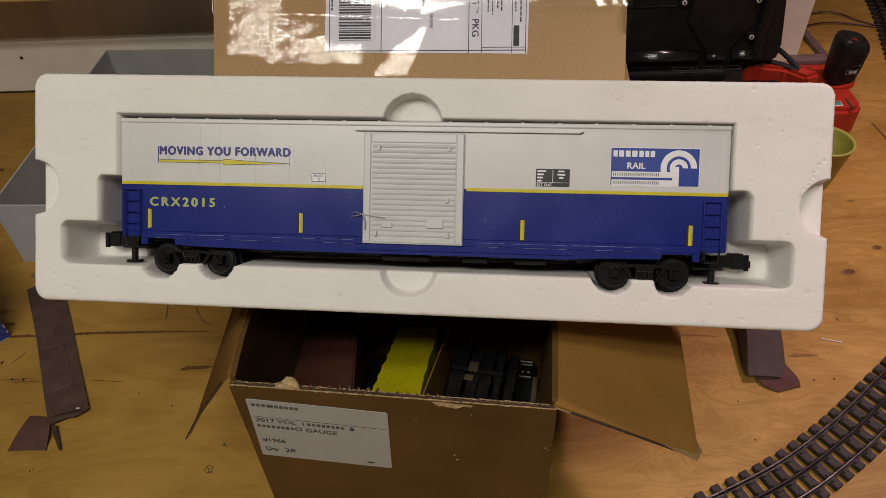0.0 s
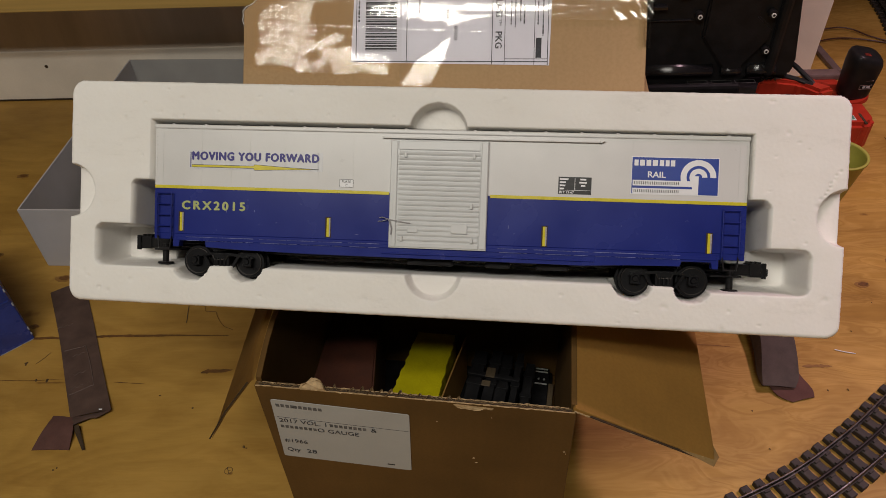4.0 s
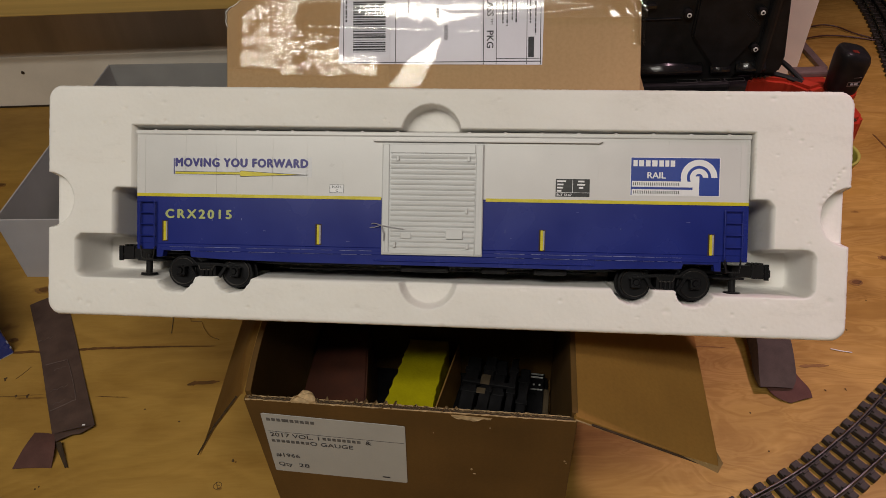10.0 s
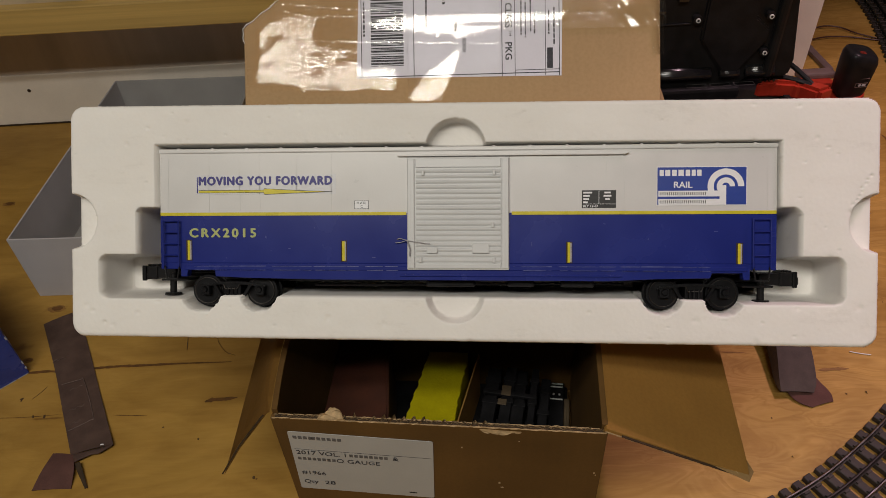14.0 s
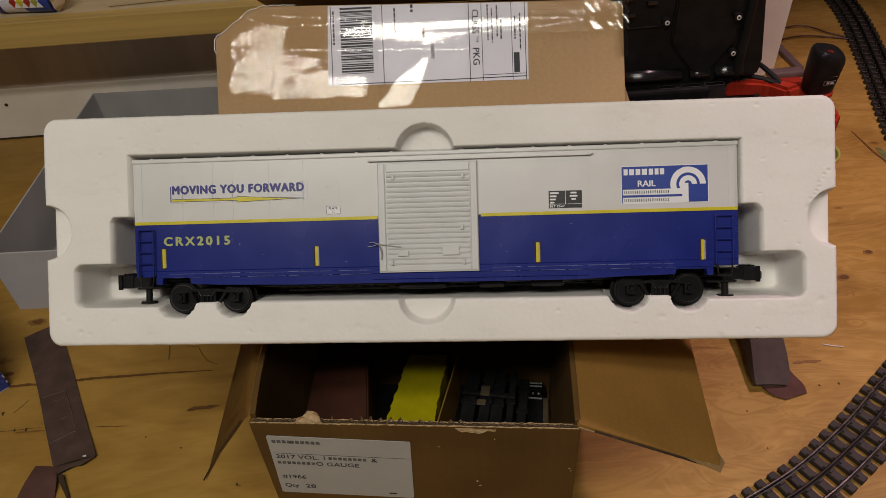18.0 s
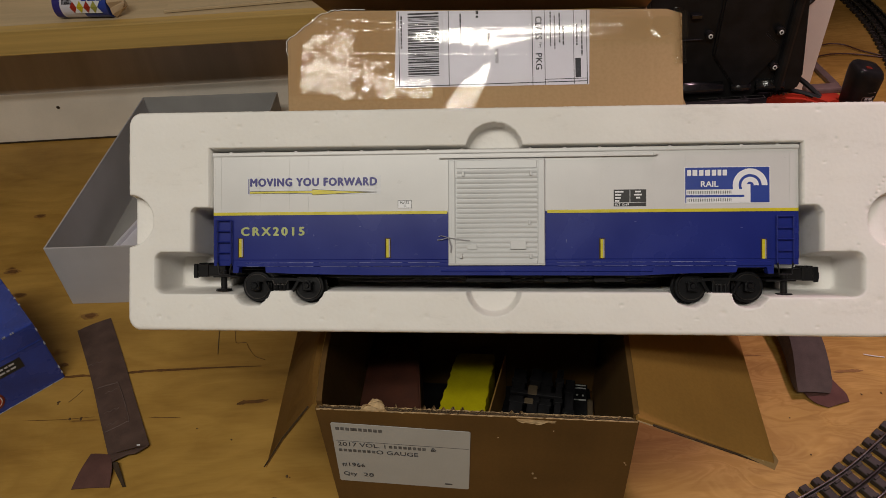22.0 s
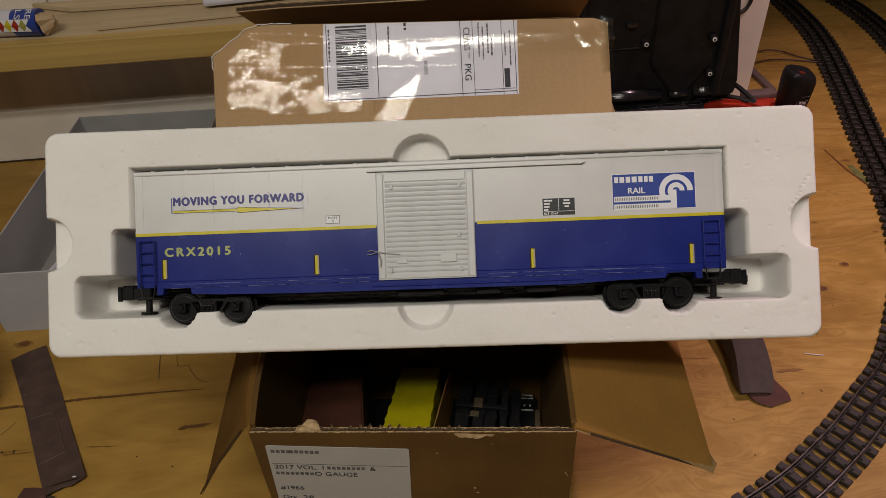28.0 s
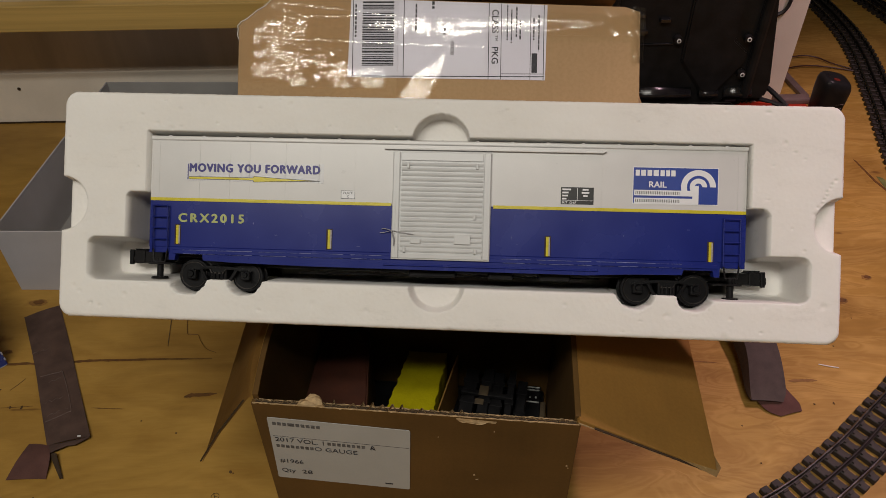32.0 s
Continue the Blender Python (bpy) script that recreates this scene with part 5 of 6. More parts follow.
    rim = [p + Vector((0.0009 * noise.noise(p * 420), 0.0009 * noise.noise(p * 420 + Vector((5, 1, 2))), 0.0004 * noise.noise(p * 300))) for p in rim]
    # opaque pale tube paints the highlight along the clear tape's fold
    part("tape_fold", tube(rim, 0.00032, 6), "film_bright", flap, "folded rim of the tape, its glint painted pale", smooth=True)
    crinkle = bmesh.new()
    rng = random.Random(31)
    rows = []
    for j in range(46):
        v = 0.0262 - 0.040 * j / 45
        rows.append([crinkle.verts.new((0.1555 + 0.0022 * i + rng.uniform(-0.0006, 0.0006), v, (0.0010, 0.0012, 0.0004, -0.0012, -0.0030)[i] + rng.uniform(-0.0006, 0.0006))) for i in range(5)])
    for r0, r1 in zip(rows, rows[1:]):
        for i in range(4):
            crinkle.faces.new((r0[i], r1[i], r1[i + 1], r0[i + 1]))
    part("tape_crinkle", crinkle, "tape", flap, "crinkled tape folded over the edge", smooth=True)
    part("packing_tape", tape, "tape", flap, "clear wrinkled packing tape", smooth=True)
    return t


rear_carton()


# ---- grey card box ----
def grey_box():
    t = thing("grey_box", "open light grey card box standing on the bench", "box", pose(-0.491, 0.602, 0, 0, 0, -2.2))
    w, d, h, th = 0.200, 0.340, 0.087, 0.0018
    part("front_wall", block(0, 0, 0, w, th, h, 0.0004), "grey_card", t)
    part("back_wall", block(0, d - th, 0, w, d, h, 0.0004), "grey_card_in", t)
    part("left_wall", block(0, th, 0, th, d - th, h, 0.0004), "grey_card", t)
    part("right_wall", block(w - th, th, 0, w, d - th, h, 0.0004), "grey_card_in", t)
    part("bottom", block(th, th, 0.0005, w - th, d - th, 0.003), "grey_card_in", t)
    s = thing("paper_sheet", "white folded paper sheet lying in the grey box", "paper", pose(-0.491, 0.602, 0, 0, 0, -2.2) @ pose(0.02, 0.03, 0.02, 0, -8, -14))
    part("sheet", block(0, 0, 0, 0.10, 0.20, 0.0008), "label_paper", s)
    part("fold", block(0.0, 0.0, 0.0008, 0.004, 0.2, 0.006, 0.0003), "label_paper", s)
    q = thing("blue_leaflet", "blue printed leaflet lying in the grey box", "leaflet", pose(-0.491, 0.602, 0, 0, 0, -2.2) @ pose(0.052, 0.075, 0.0035, 0, 0, -12))
    part("sheet", block(0, 0, 0, 0.10, 0.15, 0.0012, 0.0003), "blue_print", q)
    part("pale_panel", block(0.006, 0.006, 0.0011, 0.022, 0.05, 0.0015), "grey_card", q)


grey_box()


# ---- blue printed carton ----
def blue_box():
    h = 0.084
    t = thing("blue_carton", "dark blue printed carton with worn white edges", "carton", pose(-0.458, 0.489, 0, 0, 0, 42))
    part("body", block(-0.20, 0, 0, 0, 0.12, h, 0.0012), "blue_print", t)
    panel = part("dark_panel", block(-0.060, -0.0005, 0.041, -0.026, 0.001, 0.054), "black_decal", t, "dark panel with pale printed lines")
    for z in (0.0495, 0.0445):
        x = -0.055
        for w in (0.004, 0.006, 0.003, 0.005):
            part("text_bar", block(x, -0.0008, z, x + w, 0.0006, z + 0.002), "grey_card", panel)
            x += w + 0.0014
    em = part("orange_mark", rod((-0.068, -0.0006, 0.018), (-0.068, 0.001, 0.018), 0.0115, 28), "worn_red", t, "orange-red round printed mark")
    part("mark_ring", rod((-0.068, -0.0009, 0.018), (-0.068, 0.0008, 0.018), 0.0092, 28), "white_decal", em)
    part("mark_core", rod((-0.068, -0.0012, 0.018), (-0.068, 0.0006, 0.018), 0.0082, 28), "red_plastic", em)
    part("mark_bar", block(-0.0695, -0.0016, 0.0125, -0.0665, 0.0004, 0.0235), "white_decal", em)
    part("pale_band", block(-0.196, -0.0004, 0.060, -0.002, 0.0008, 0.0615), "blue_decal", t)
    bm = bmesh.new()
    rng = random.Random(4)
    for i in range(7):
        x = -rng.uniform(0, 0.12) ** 1.0
        w = rng.uniform(0.001, 0.005)
        block(x - w, -0.0005, h - rng.uniform(0.0006, 0.0016), x, 0.0010, h + 0.0004, bm=bm)
    for i in range(4):
        z = rng.uniform(0, h)
        block(-rng.uniform(0.0006, 0.0014), -0.0004, z, 0.0004, rng.uniform(0.0006, 0.0014), min(h, z + rng.uniform(0.001, 0.004)), bm=bm)
    for i in range(16):
        block(-0.0118 * (i + 1), -0.0004, 0.0002, -0.0118 * i - rng.uniform(0, 0.002), 0.0006, rng.uniform(0.0005, 0.0009), bm=bm)
    for i in range(3):
        y = rng.uniform(0, 0.11)
        block(-0.0012, y, h - 0.0010, 0.0004, y + rng.uniform(0.001, 0.005), h + 0.0003, bm=bm)
    part("worn_edge", bm, "scuff_pale", t, "white worn carton edge")["kind"] = "stuff"


blue_box()


# ---- sandpaper ----
a = thing("sandpaper_strip", "brown sandpaper strip lying on the bench with a curled end", "sandpaper")
part("strip", strip(catmull([(-0.4687, 0.556, 0.001), (-0.4293, 0.4861, 0.0015), (-0.401, 0.4313, 0.002), (-0.377, 0.3856, 0.003)], 5),
                    catmull([(-0.436, 0.574, 0.001), (-0.4199 + 0.019, 0.510, 0.0015), (-0.3704, 0.452, 0.002), (-0.3394, 0.3944, 0.004)], 5), 0.0012), "sand_back", a)
part("torn_edge", strip([(-0.3770, 0.3858, 0.0032), (-0.3651, 0.3872, 0.0042), (-0.3566, 0.3892, 0.0046), (-0.3496, 0.3905, 0.0048), (-0.3394, 0.3942, 0.0042)],
                        [(-0.3700, 0.3758, 0.0050), (-0.3651, 0.3790, 0.0052), (-0.3566, 0.3836, 0.0050), (-0.3500, 0.3838, 0.0052), (-0.3400, 0.3925, 0.0040)], 0.0008), "sand_back", a)
part("curled_end", strip(catmull([(-0.3955, 0.3891, 0.0015), (-0.3985, 0.3700, 0.0030), (-0.4013, 0.3516, 0.001)], 5),
                         catmull([(-0.3740, 0.3850, 0.0040), (-0.3670, 0.3700, 0.0065), (-0.3654, 0.3515, 0.001)], 5), 0.0012), "sand_grit", a, "reddish grit side, curled over")
part("torn_tail", strip([(-0.3700, 0.3750, 0.004), (-0.3530, 0.3512, 0.0006)], [(-0.3640, 0.3760, 0.005), (-0.3500, 0.3516, 0.001)], 0.001), "card_dark", a)
part("chip", block(-0.3512, 0.3934, 0.0042, -0.3480, 0.3947, 0.0052, 0.0003), "white_decal", a)
# faint printing on the back of the sheet
rim = catmull([(-0.4156, 0.4682, 0.0034), (-0.3990, 0.4735, 0.0034), (-0.3935, 0.4715, 0.0034), (-0.3700, 0.4285, 0.0038), (-0.3715, 0.4225, 0.0038), (-0.3885, 0.4118, 0.0036)], 5)
part("print_line", tube(rim, 0.00035, 4), "print_grey", a)
for x, y, n_, size in ((-0.4360, 0.5010, 5, 0.0032), (-0.4040, 0.4630, 4, 0.0018), (-0.3970, 0.4370, 5, 0.0026), (-0.3890, 0.4215, 6, 0.0026)):
    pts = [(x + k * 0.0015, y + k * 0.00075 - 0.002 + (size * 0.5 if k % 4 in (1, 2) else -size * 0.3), 0.0033) for k in range(2 * n_)]
    part("print_line", tube(pts, 0.00022, 4), "print_grey", a)
b = thing("sandpaper_piece", "brown sandpaper piece bent up off the bench", "sandpaper")
part("raised_strip", strip(catmull([(0.300, 0.520, 0.030), (0.300, 0.465, 0.024), (0.293, 0.425, 0.013), (0.291, 0.412, 0.010)], 4),
                           catmull([(0.336, 0.520, 0.028), (0.334, 0.463, 0.020), (0.329, 0.425, 0.010), (0.322, 0.411, 0.007)], 4), 0.001), "sand_worn", b)
# dark strip stands in for the shade beside the raised sheet
part("curled_edge", strip(catmull([(0.2935, 0.522, 0.016), (0.2950, 0.465, 0.012), (0.2905, 0.427, 0.0075), (0.2908, 0.4125, 0.0085)], 4),
                          catmull([(0.3005, 0.520, 0.0292), (0.3005, 0.465, 0.0232), (0.2935, 0.425, 0.0122), (0.2915, 0.412, 0.0092)], 4), 0.0005), "card_dark", b, "edge curled down, its shade painted dark")
part("lower_leaf", strip(catmull([(0.297, 0.428, 0.006), (0.299, 0.415, 0.004), (0.306, 0.4045, 0.002), (0.3170, 0.3985, 0.001)], 4),
                         catmull([(0.330, 0.432, 0.006), (0.334, 0.424, 0.004), (0.3395, 0.413, 0.002), (0.3390, 0.4040, 0.001)], 4), 0.001), "sand_grit", b, "reddish grit side underneath")


# ---- tool case, charger, cup ----
def tool_case():
    t = thing("tool_case", "open black plastic tool case standing behind the cartons", "tool case", pose(0.19, 0.772, 0))
    for name, b in (("base_bottom", (0, -0.17, 0, 0.215, 0.045, 0.012)), ("base_front", (0, -0.17, 0.012, 0.215, -0.162, 0.112)), ("base_back", (0, 0.037, 0.012, 0.215, 0.045, 0.112)),
                    ("base_side", (0, -0.162, 0.012, 0.008, 0.037, 0.112)), ("base_side", (0.207, -0.162, 0.012, 0.215, 0.037, 0.112))):
        part(name, block(*b, 0.002), "black_plastic", t)
    part("inner_tray", block(0.008, -0.162, 0.06, 0.207, 0.037, 0.104, 0.002), "black_plastic", t, "moulded black inner tray")
    part("tray_step", block(0.012, -0.060, 0.104, 0.200, -0.040, 0.112, 0.004), "black_plastic", t)
    lid = part("lid", prism([(0, 0.112), (0.146, 0.112), (0.156, 0.133), (0.206, 0.133), (0.2105, 0.150), (0.1905, 0.262), (0.186, 0.46), (0, 0.46)], -0.012, 0.004, 0.005), "black_plastic", t, "open lid with moulded ribs")
    lid.data.transform(pose(0, 0, 0, 90, 0, 0))
    for x0, x1 in ((0.0, 0.010), (0.172, 0.184)):
        part("lid_rib", block(x0, -0.012, 0.14, x1, -0.003, 0.46, 0.004), "black_plastic", lid)
    panel = part("lid_panel", prism([(0.092, 0.46), (0.092, 0.190), (0.124, 0.148), (0.142, 0.148), (0.168, 0.186), (0.168, 0.200), (0.150, 0.215), (0.150, 0.46)], 0, 0.006, 0.002), "black_plastic", lid, "raised panel with slanted lower corners")
    panel.matrix_local = pose(0, -0.003, 0, 90, 0, 0)
    for x0, x1 in ((0.0, 0.022), (0.026, 0.112), (0.122, 0.145), (0.152, 0.186)):
        led = part("lid_ledge", prism([(-0.002, 0.143), (-0.011, 0.143), (-0.0115, 0.1465), (-0.0100, 0.1490), (-0.0075, 0.1520), (-0.0050, 0.1545), (-0.002, 0.1555)], 0, x1 - x0, 0.0006), "case_gloss", lid, "rounded glossy ledge", smooth=True)
        led.matrix_local = Matrix.Translation((x0, 0, 0)) @ Matrix(((0, 0, 1, 0), (1, 0, 0, 0), (0, 1, 0, 0), (0, 0, 0, 1)))
    part("hinge_bar", block(-0.002, -0.016, 0.116, 0.148, -0.004, 0.132, 0.004), "black_plastic", lid)
    part("lid_ridge", block(0.010, -0.0065, 0.2095, 0.078, -0.003, 0.2115, 0.0008), "case_gloss", lid)
    for x, z, w in ((0.034, 0.246, 0.014), (0.038, 0.227, 0.016), (0.064, 0.240, 0.012)):
        part("lid_tab", block(x - w / 2, -0.010, z - 0.0025, x + w / 2, -0.003, z + 0.0025, 0.001), "case_gloss", lid)
    for x, z in ((0.083, 0.217), (0.164, 0.217), (0.167, 0.173)):
        b = part("screw_boss", rod((x, -0.0115, z), (x, -0.002, z), 0.0048, 16), "black_plastic", lid)
        part("screw", rod((x, -0.0125, z), (x, -0.0113, z), 0.0026, 14), "film_bright", b, "steel screw")
        part("screw_hole", rod((x, -0.0128, z), (x, -0.0124, z), 0.0014, 8), "black_plastic", b)
    bar = part("rim_bar", block(0.050, -0.004, 0.116, 0.150, 0.006, 0.1225, 0.0015), "black_plastic", t)
    for x in (0.086, 0.114, 0.142):
        for x0, y0, x1, y1 in ((x, -0.0135, x + 0.024, -0.0128), (x, -0.0065, x + 0.024, -0.0058), (x, -0.0135, x + 0.0007, -0.0058), (x + 0.0233, -0.0135, x + 0.024, -0.0058)):
            part("box_line", block(x0, y0 + 0.002, 0.1322, x1, y1 + 0.002, 0.1326), "box_ink", lid)
    d = thing("drill", "red and black cordless drill lying in the open tool case", "drill", pose(0.30, 0.735, 0.116))
    part("housing", rod((-0.06, -0.004, 0), (0.088, -0.004, 0), 0.012, 18), "black_plastic", d)
    part("chuck", rod((-0.085, -0.004, 0), (-0.06, -0.004, 0), 0.008, 16, 0.011), "case_gloss", d)
    part("red_shell", prism([(0.062, 0.036), (0.070, 0.0445), (0.098, 0.0455), (0.124, 0.040), (0.150, 0.020), (0.128, 0.010), (0.110, 0.030), (0.085, 0.036)], -0.01, 0.012, 0.004), "red_plastic", d, "red plastic shell")
    for k in range(4):
        part("vent_slot", block(0.067 + k * 0.0052, 0.038, 0.0115, 0.0695 + k * 0.0052, 0.045, 0.0132, 0.0006), "card_dark", d)
    part("grip", tube(catmull([(0.097, 0.052, 0.030), (0.108, 0.048, 0.024), (0.124, 0.034, 0.012), (0.130, 0.026, 0.006)], 5), 0.0030, 10), "black_plastic", d)
    part("grip", tube(catmull([(0.066, 0.050, 0.014), (0.090, 0.046, 0.014), (0.112, 0.036, 0.012), (0.124, 0.026, 0.010)], 5), 0.0032, 10), "black_plastic", d)


tool_case()


def charger():
    t = thing("battery_charger", "red battery charger with a black battery plugged in", "battery charger", pose(0.505, 0.853, 0))
    pts = [(-0.034, -0.056), (0.024, -0.060), (0.038, -0.052), (0.043, -0.040), (0.0425, 0.014), (0.030, 0.062), (-0.018, 0.070), (-0.040, 0.040), (-0.052, -0.014)]
    part("shell", prism(pts, 0, 0.048, 0.006), "red_plastic", t)
    part("top_plate", prism([(-0.046, 0.006), (-0.006, 0.000), (0.006, 0.044), (-0.020, 0.056)], 0.046, 0.0535, 0.004), "red_plastic", t, "raised red ribbed part")
    for k in range(3):
        v = part("vent", block(-0.0022, -0.016, 0, 0.0022, 0.016, 0.003, 0.001), "card_dark", t)
        v.matrix_local = pose(-0.036 + k * 0.011, -0.006, 0.0470, 0, 0, 24)
    clear = part("clear_plate", block(-0.018, 0.054, 0.046, 0.034, 0.072, 0.056, 0.003), "smoke_plastic", t, "smoky clear plastic end")
    s = part("sticker", block(0.0035, -0.0495, 0.047, 0.0145, -0.0385, 0.0486), "white_decal", t, "small shiny green sticker")
    part("sticker_mark", block(0.0045, -0.0485, 0.048, 0.0135, -0.0395, 0.0490), "sticker_film", s)
    part("slot", block(0.0225, -0.058, 0.0468, 0.0255, -0.034, 0.0484), "card_dark", t)
    part("collar", rod((0.030, 0.010, 0.046), (0.029, 0.010, 0.051), 0.0215, 24), "red_plastic", t)
    bm = bmesh.new()
    rings = []
    for z, k in ((0.0, 0.92), (0.006, 0.97), (0.020, 1.02), (0.050, 1.10), (0.058, 1.09), (0.064, 1.0), (0.067, 0.86), (0.0685, 0.55)):
        ring = []
        for a in range(28):
            c, w = math.cos(2 * math.pi * a / 28), math.sin(2 * math.pi * a / 28)
            x = 0.0205 * k * math.copysign(abs(c) ** 0.62, c)
            ring.append(bm.verts.new((x, 0.0190 * k * math.copysign(abs(w) ** 0.62, w), z - 0.24 * x * (z > 0.05))))
        rings.append(ring)
    for r0, r1 in zip(rings, rings[1:]):
        for a in range(28):
            bm.faces.new((r0[a], r0[(a + 1) % 28], r1[(a + 1) % 28], r1[a]))
    bm.faces.new(rings[0]), bm.faces.new(rings[-1])
    bat = part("battery", bm, "black_plastic", t, "black rounded slide-in battery", smooth=True)
    bat.matrix_local = pose(0.030, 0.012, 0.051, 4, -1, 0) @ Matrix.Scale(0.94, 4)
    cap = part("red_cap", prism([(-0.007, -0.003), (0.003, -0.003), (0.002, 0.002), (-0.006, 0.002)], -0.0006, 0.0006, 0.0003), "worn_red", bat, "worn red printed mark")
    cap.matrix_local = pose(-0.002, -0.0085, 0.0690, 10, 13.5, 0)
    for x0, z0, x1, z1, mt in ((-0.004, 0.020, 0.013, 0.0208, "print_grey"), (-0.004, 0.0260, 0.013, 0.0268, "print_grey"), (-0.004, 0.020, -0.0032, 0.0268, "print_grey"), (0.0005, 0.0218, 0.004, 0.0250, "grey_card"), (0.0055, 0.0218, 0.0105, 0.0250, "grey_card"), (0.000, 0.0335, 0.013, 0.0341, "print_grey")):
        part("print_mark", block(x0, -0.0200, z0, x1, -0.0184, z1), mt, bat)


charger()


def cup():
    t = thing("green_cup", "small lime green plastic cup on the bench", "cup", pose(0.460, 0.711, 0))
    bm = bmesh.new()
    prof = [(0.020, 0.0), (0.0305, 0.060), (0.0318, 0.060), (0.0318, 0.0625), (0.0290, 0.0625), (0.0285, 0.060), (0.0185, 0.003), (0.0, 0.003)]
    rings = []
    for r, z in prof:
        rings.append([bm.verts.new((r * math.cos(2 * math.pi * k / 36), r * math.sin(2 * math.pi * k / 36), z)) for k in range(36)])
    for r0, r1 in zip(rings, rings[1:]):
        for k in range(36):
            bm.faces.new((r0[k], r0[(k + 1) % 36], r1[(k + 1) % 36], r1[k]))
    bmesh.ops.remove_doubles(bm, verts=bm.verts[:], dist=1e-6)
    part("body", bm, "green_plastic", t, smooth=True)


cup()

# ---- things on the shelf ----
tb = thing("printed_packet", "blue and white printed roll with a torn end", "packet", pose(-0.500, 0.905, 0.2432, 0, 0, -6))
part("wrap", rod((0.013, 0, 0), (0.045, 0, 0), 0.0162, 28), "blue_print", tb, "blue printed wrapper")
part("white_wrap", rod((-0.0165, 0, 0), (0.013, 0, 0), 0.0161, 28), "label_paper", tb, "white printed wrapper")
part("violet_wrap", rod((-0.0265, 0, 0), (-0.0165, 0, 0), 0.0162, 28), "violet_ink", tb, "violet printed end")
rng = random.Random(3)
for k in range(8):
    bar = part("code_bar", block(0, -0.0004, 0, 0.0009, 0.0004, 0.008), "ink", tb)
    bar.matrix_local = pose(0, 0, 0, -35, 0, 0) @ pose(-0.013 + k * 0.0016, -0.0162, -0.004)
bm = rod((0.044, 0, -0.001), (0.060, 0.002, 0.001), 0.0135, 11, 0.009)
for v in bm.verts:
    v.co += Vector((rng.uniform(-0.004, 0.004), rng.uniform(-0.003, 0.003), rng.uniform(-0.003, 0.003)))
part("torn_end", bm, "kraft", tb, "crumpled kraft paper end")
tri = [("red_plastic", 0), ("white_decal", 1), ("yellow_paint", 0), ("white_decal", 1), ("red_plastic", 0), ("white_decal", 1), ("green_plastic", 0), ("white_decal", 1)]
for row, a in ((0, -22), (1, 4)):
    for k, (mt, up) in enumerate(tri):
        p = part("triangle", prism([(0, 0), (0.0088, 0), (0.0044, 0.0075)] if up == row else [(0, 0.0075), (0.0044, 0), (0.0088, 0.0075)], 0, 0.0005), mt, tb)
        p.matrix_local = pose(0, 0, 0, a, 0, 0) @ pose(-0.003 + k * 0.0046, -0.0164, -0.004, 90, 0, 0)
for txt, xx, a in (("RE", 0.033, -60), ("LS", 0.020, -60)):
    ob = text_part(txt, 0.0075, (0, 0, 0), "white_decal", tb, 0.014)
    ob.matrix_local = pose(0, 0, 0, a, 0, 0) @ pose(xx, -0.0165, 0.006, 90, 0, 0) @ pose(0, 0, 0, 0, 0, -90)
la = thing("wood_lath", "thin pale wooden lath lying on the shelf", "lath", pose(-0.392, 0.898, 0.2275, 0, 0, 4))
part("lath", prism([(0, 0), (0.42, 0), (0.42, 0.046), (0.006, 0.046)], 0, 0.0035, 0.0004, 1), "lath_wood", la)
lb = thing("wood_stake", "pointed pale wooden stake lying against the plank wall", "stake", pose(-0.506, 0.969, 0.2275, 0, 0, -1.0))
part("stake", prism([(0, 0.026), (0.060, 0.0), (0.60, 0.0), (0.60, 0.027)], 0, 0.007, 0.001, 1), "lath_wood", lb)
pk = thing("blue_white_packet", "crumpled white plastic packet with blue print on the shelf", "packet", pose(-0.262, 0.930, 0.2348, 0, 0, 5))
part("bag", block(0, 0, 0, 0.22, 0.06, 0.010, 0.004), "label_paper", pk)
for x, w in ((0.01, 0.016), (0.05, 0.008), (0.085, 0.012), (0.105, 0.006), (0.15, 0.02)):
    part("print_block", block(x, 0.004, 0.006, x + w, 0.03, 0.0104, 0.0004), "violet_ink", pk)


# ---- wires and small bits ----
def wire(name, label, pts, r, mat="wire_black"):
    return tagged(part(name, tube(catmull(pts, 6), r, 6), mat), label, "wire")


wire("brown_wire", "thin dark brown wire lying on the bench", [(0.585, 1.15, 0.003), (0.6191, 1.1469, 0.004), (0.6397, 1.149, 0.005), (0.6617, 1.1418, 0.004), (0.6801, 1.1199, 0.003), (0.715, 1.095, 0.0013)], 0.0012, "wire_brown")
wire("brown_wire", "thin dark brown wire lying on the bench", [(0.570, 1.095, 0.003), (0.6024, 1.1075, 0.004), (0.6309, 1.1127, 0.004), (0.6613, 1.1098, 0.003), (0.699, 1.0969, 0.002), (0.722, 1.085, 0.0013)], 0.0012, "wire_brown")
wood = thing("grey_stick", "short weathered grey wooden stick lying on the bench", "stick", pose(0.583, 1.05, 0, 0, 0, 3))
part("stick", block(-0.006, -0.045, 0, 0.006, 0.05, 0.007, 0.0012), "smoke_plastic", wood)
wire("black_cable", "thick black cable hooked beside the white plank wall", [(0.485, 0.9955, 0.142), (0.499, 0.9955, 0.147), (0.506, 0.9955, 0.154), (0.509, 0.9955, 0.167), (0.508, 0.9955, 0.20), (0.500, 0.9955, 0.26)], 0.0028)
wire("steel_pin", "short bright steel pin on the bench", [(0.3796, 0.4619, 0.001), (0.389, 0.4588, 0.001), (0.3985, 0.4565, 0.001)], 0.0005, "white_decal")
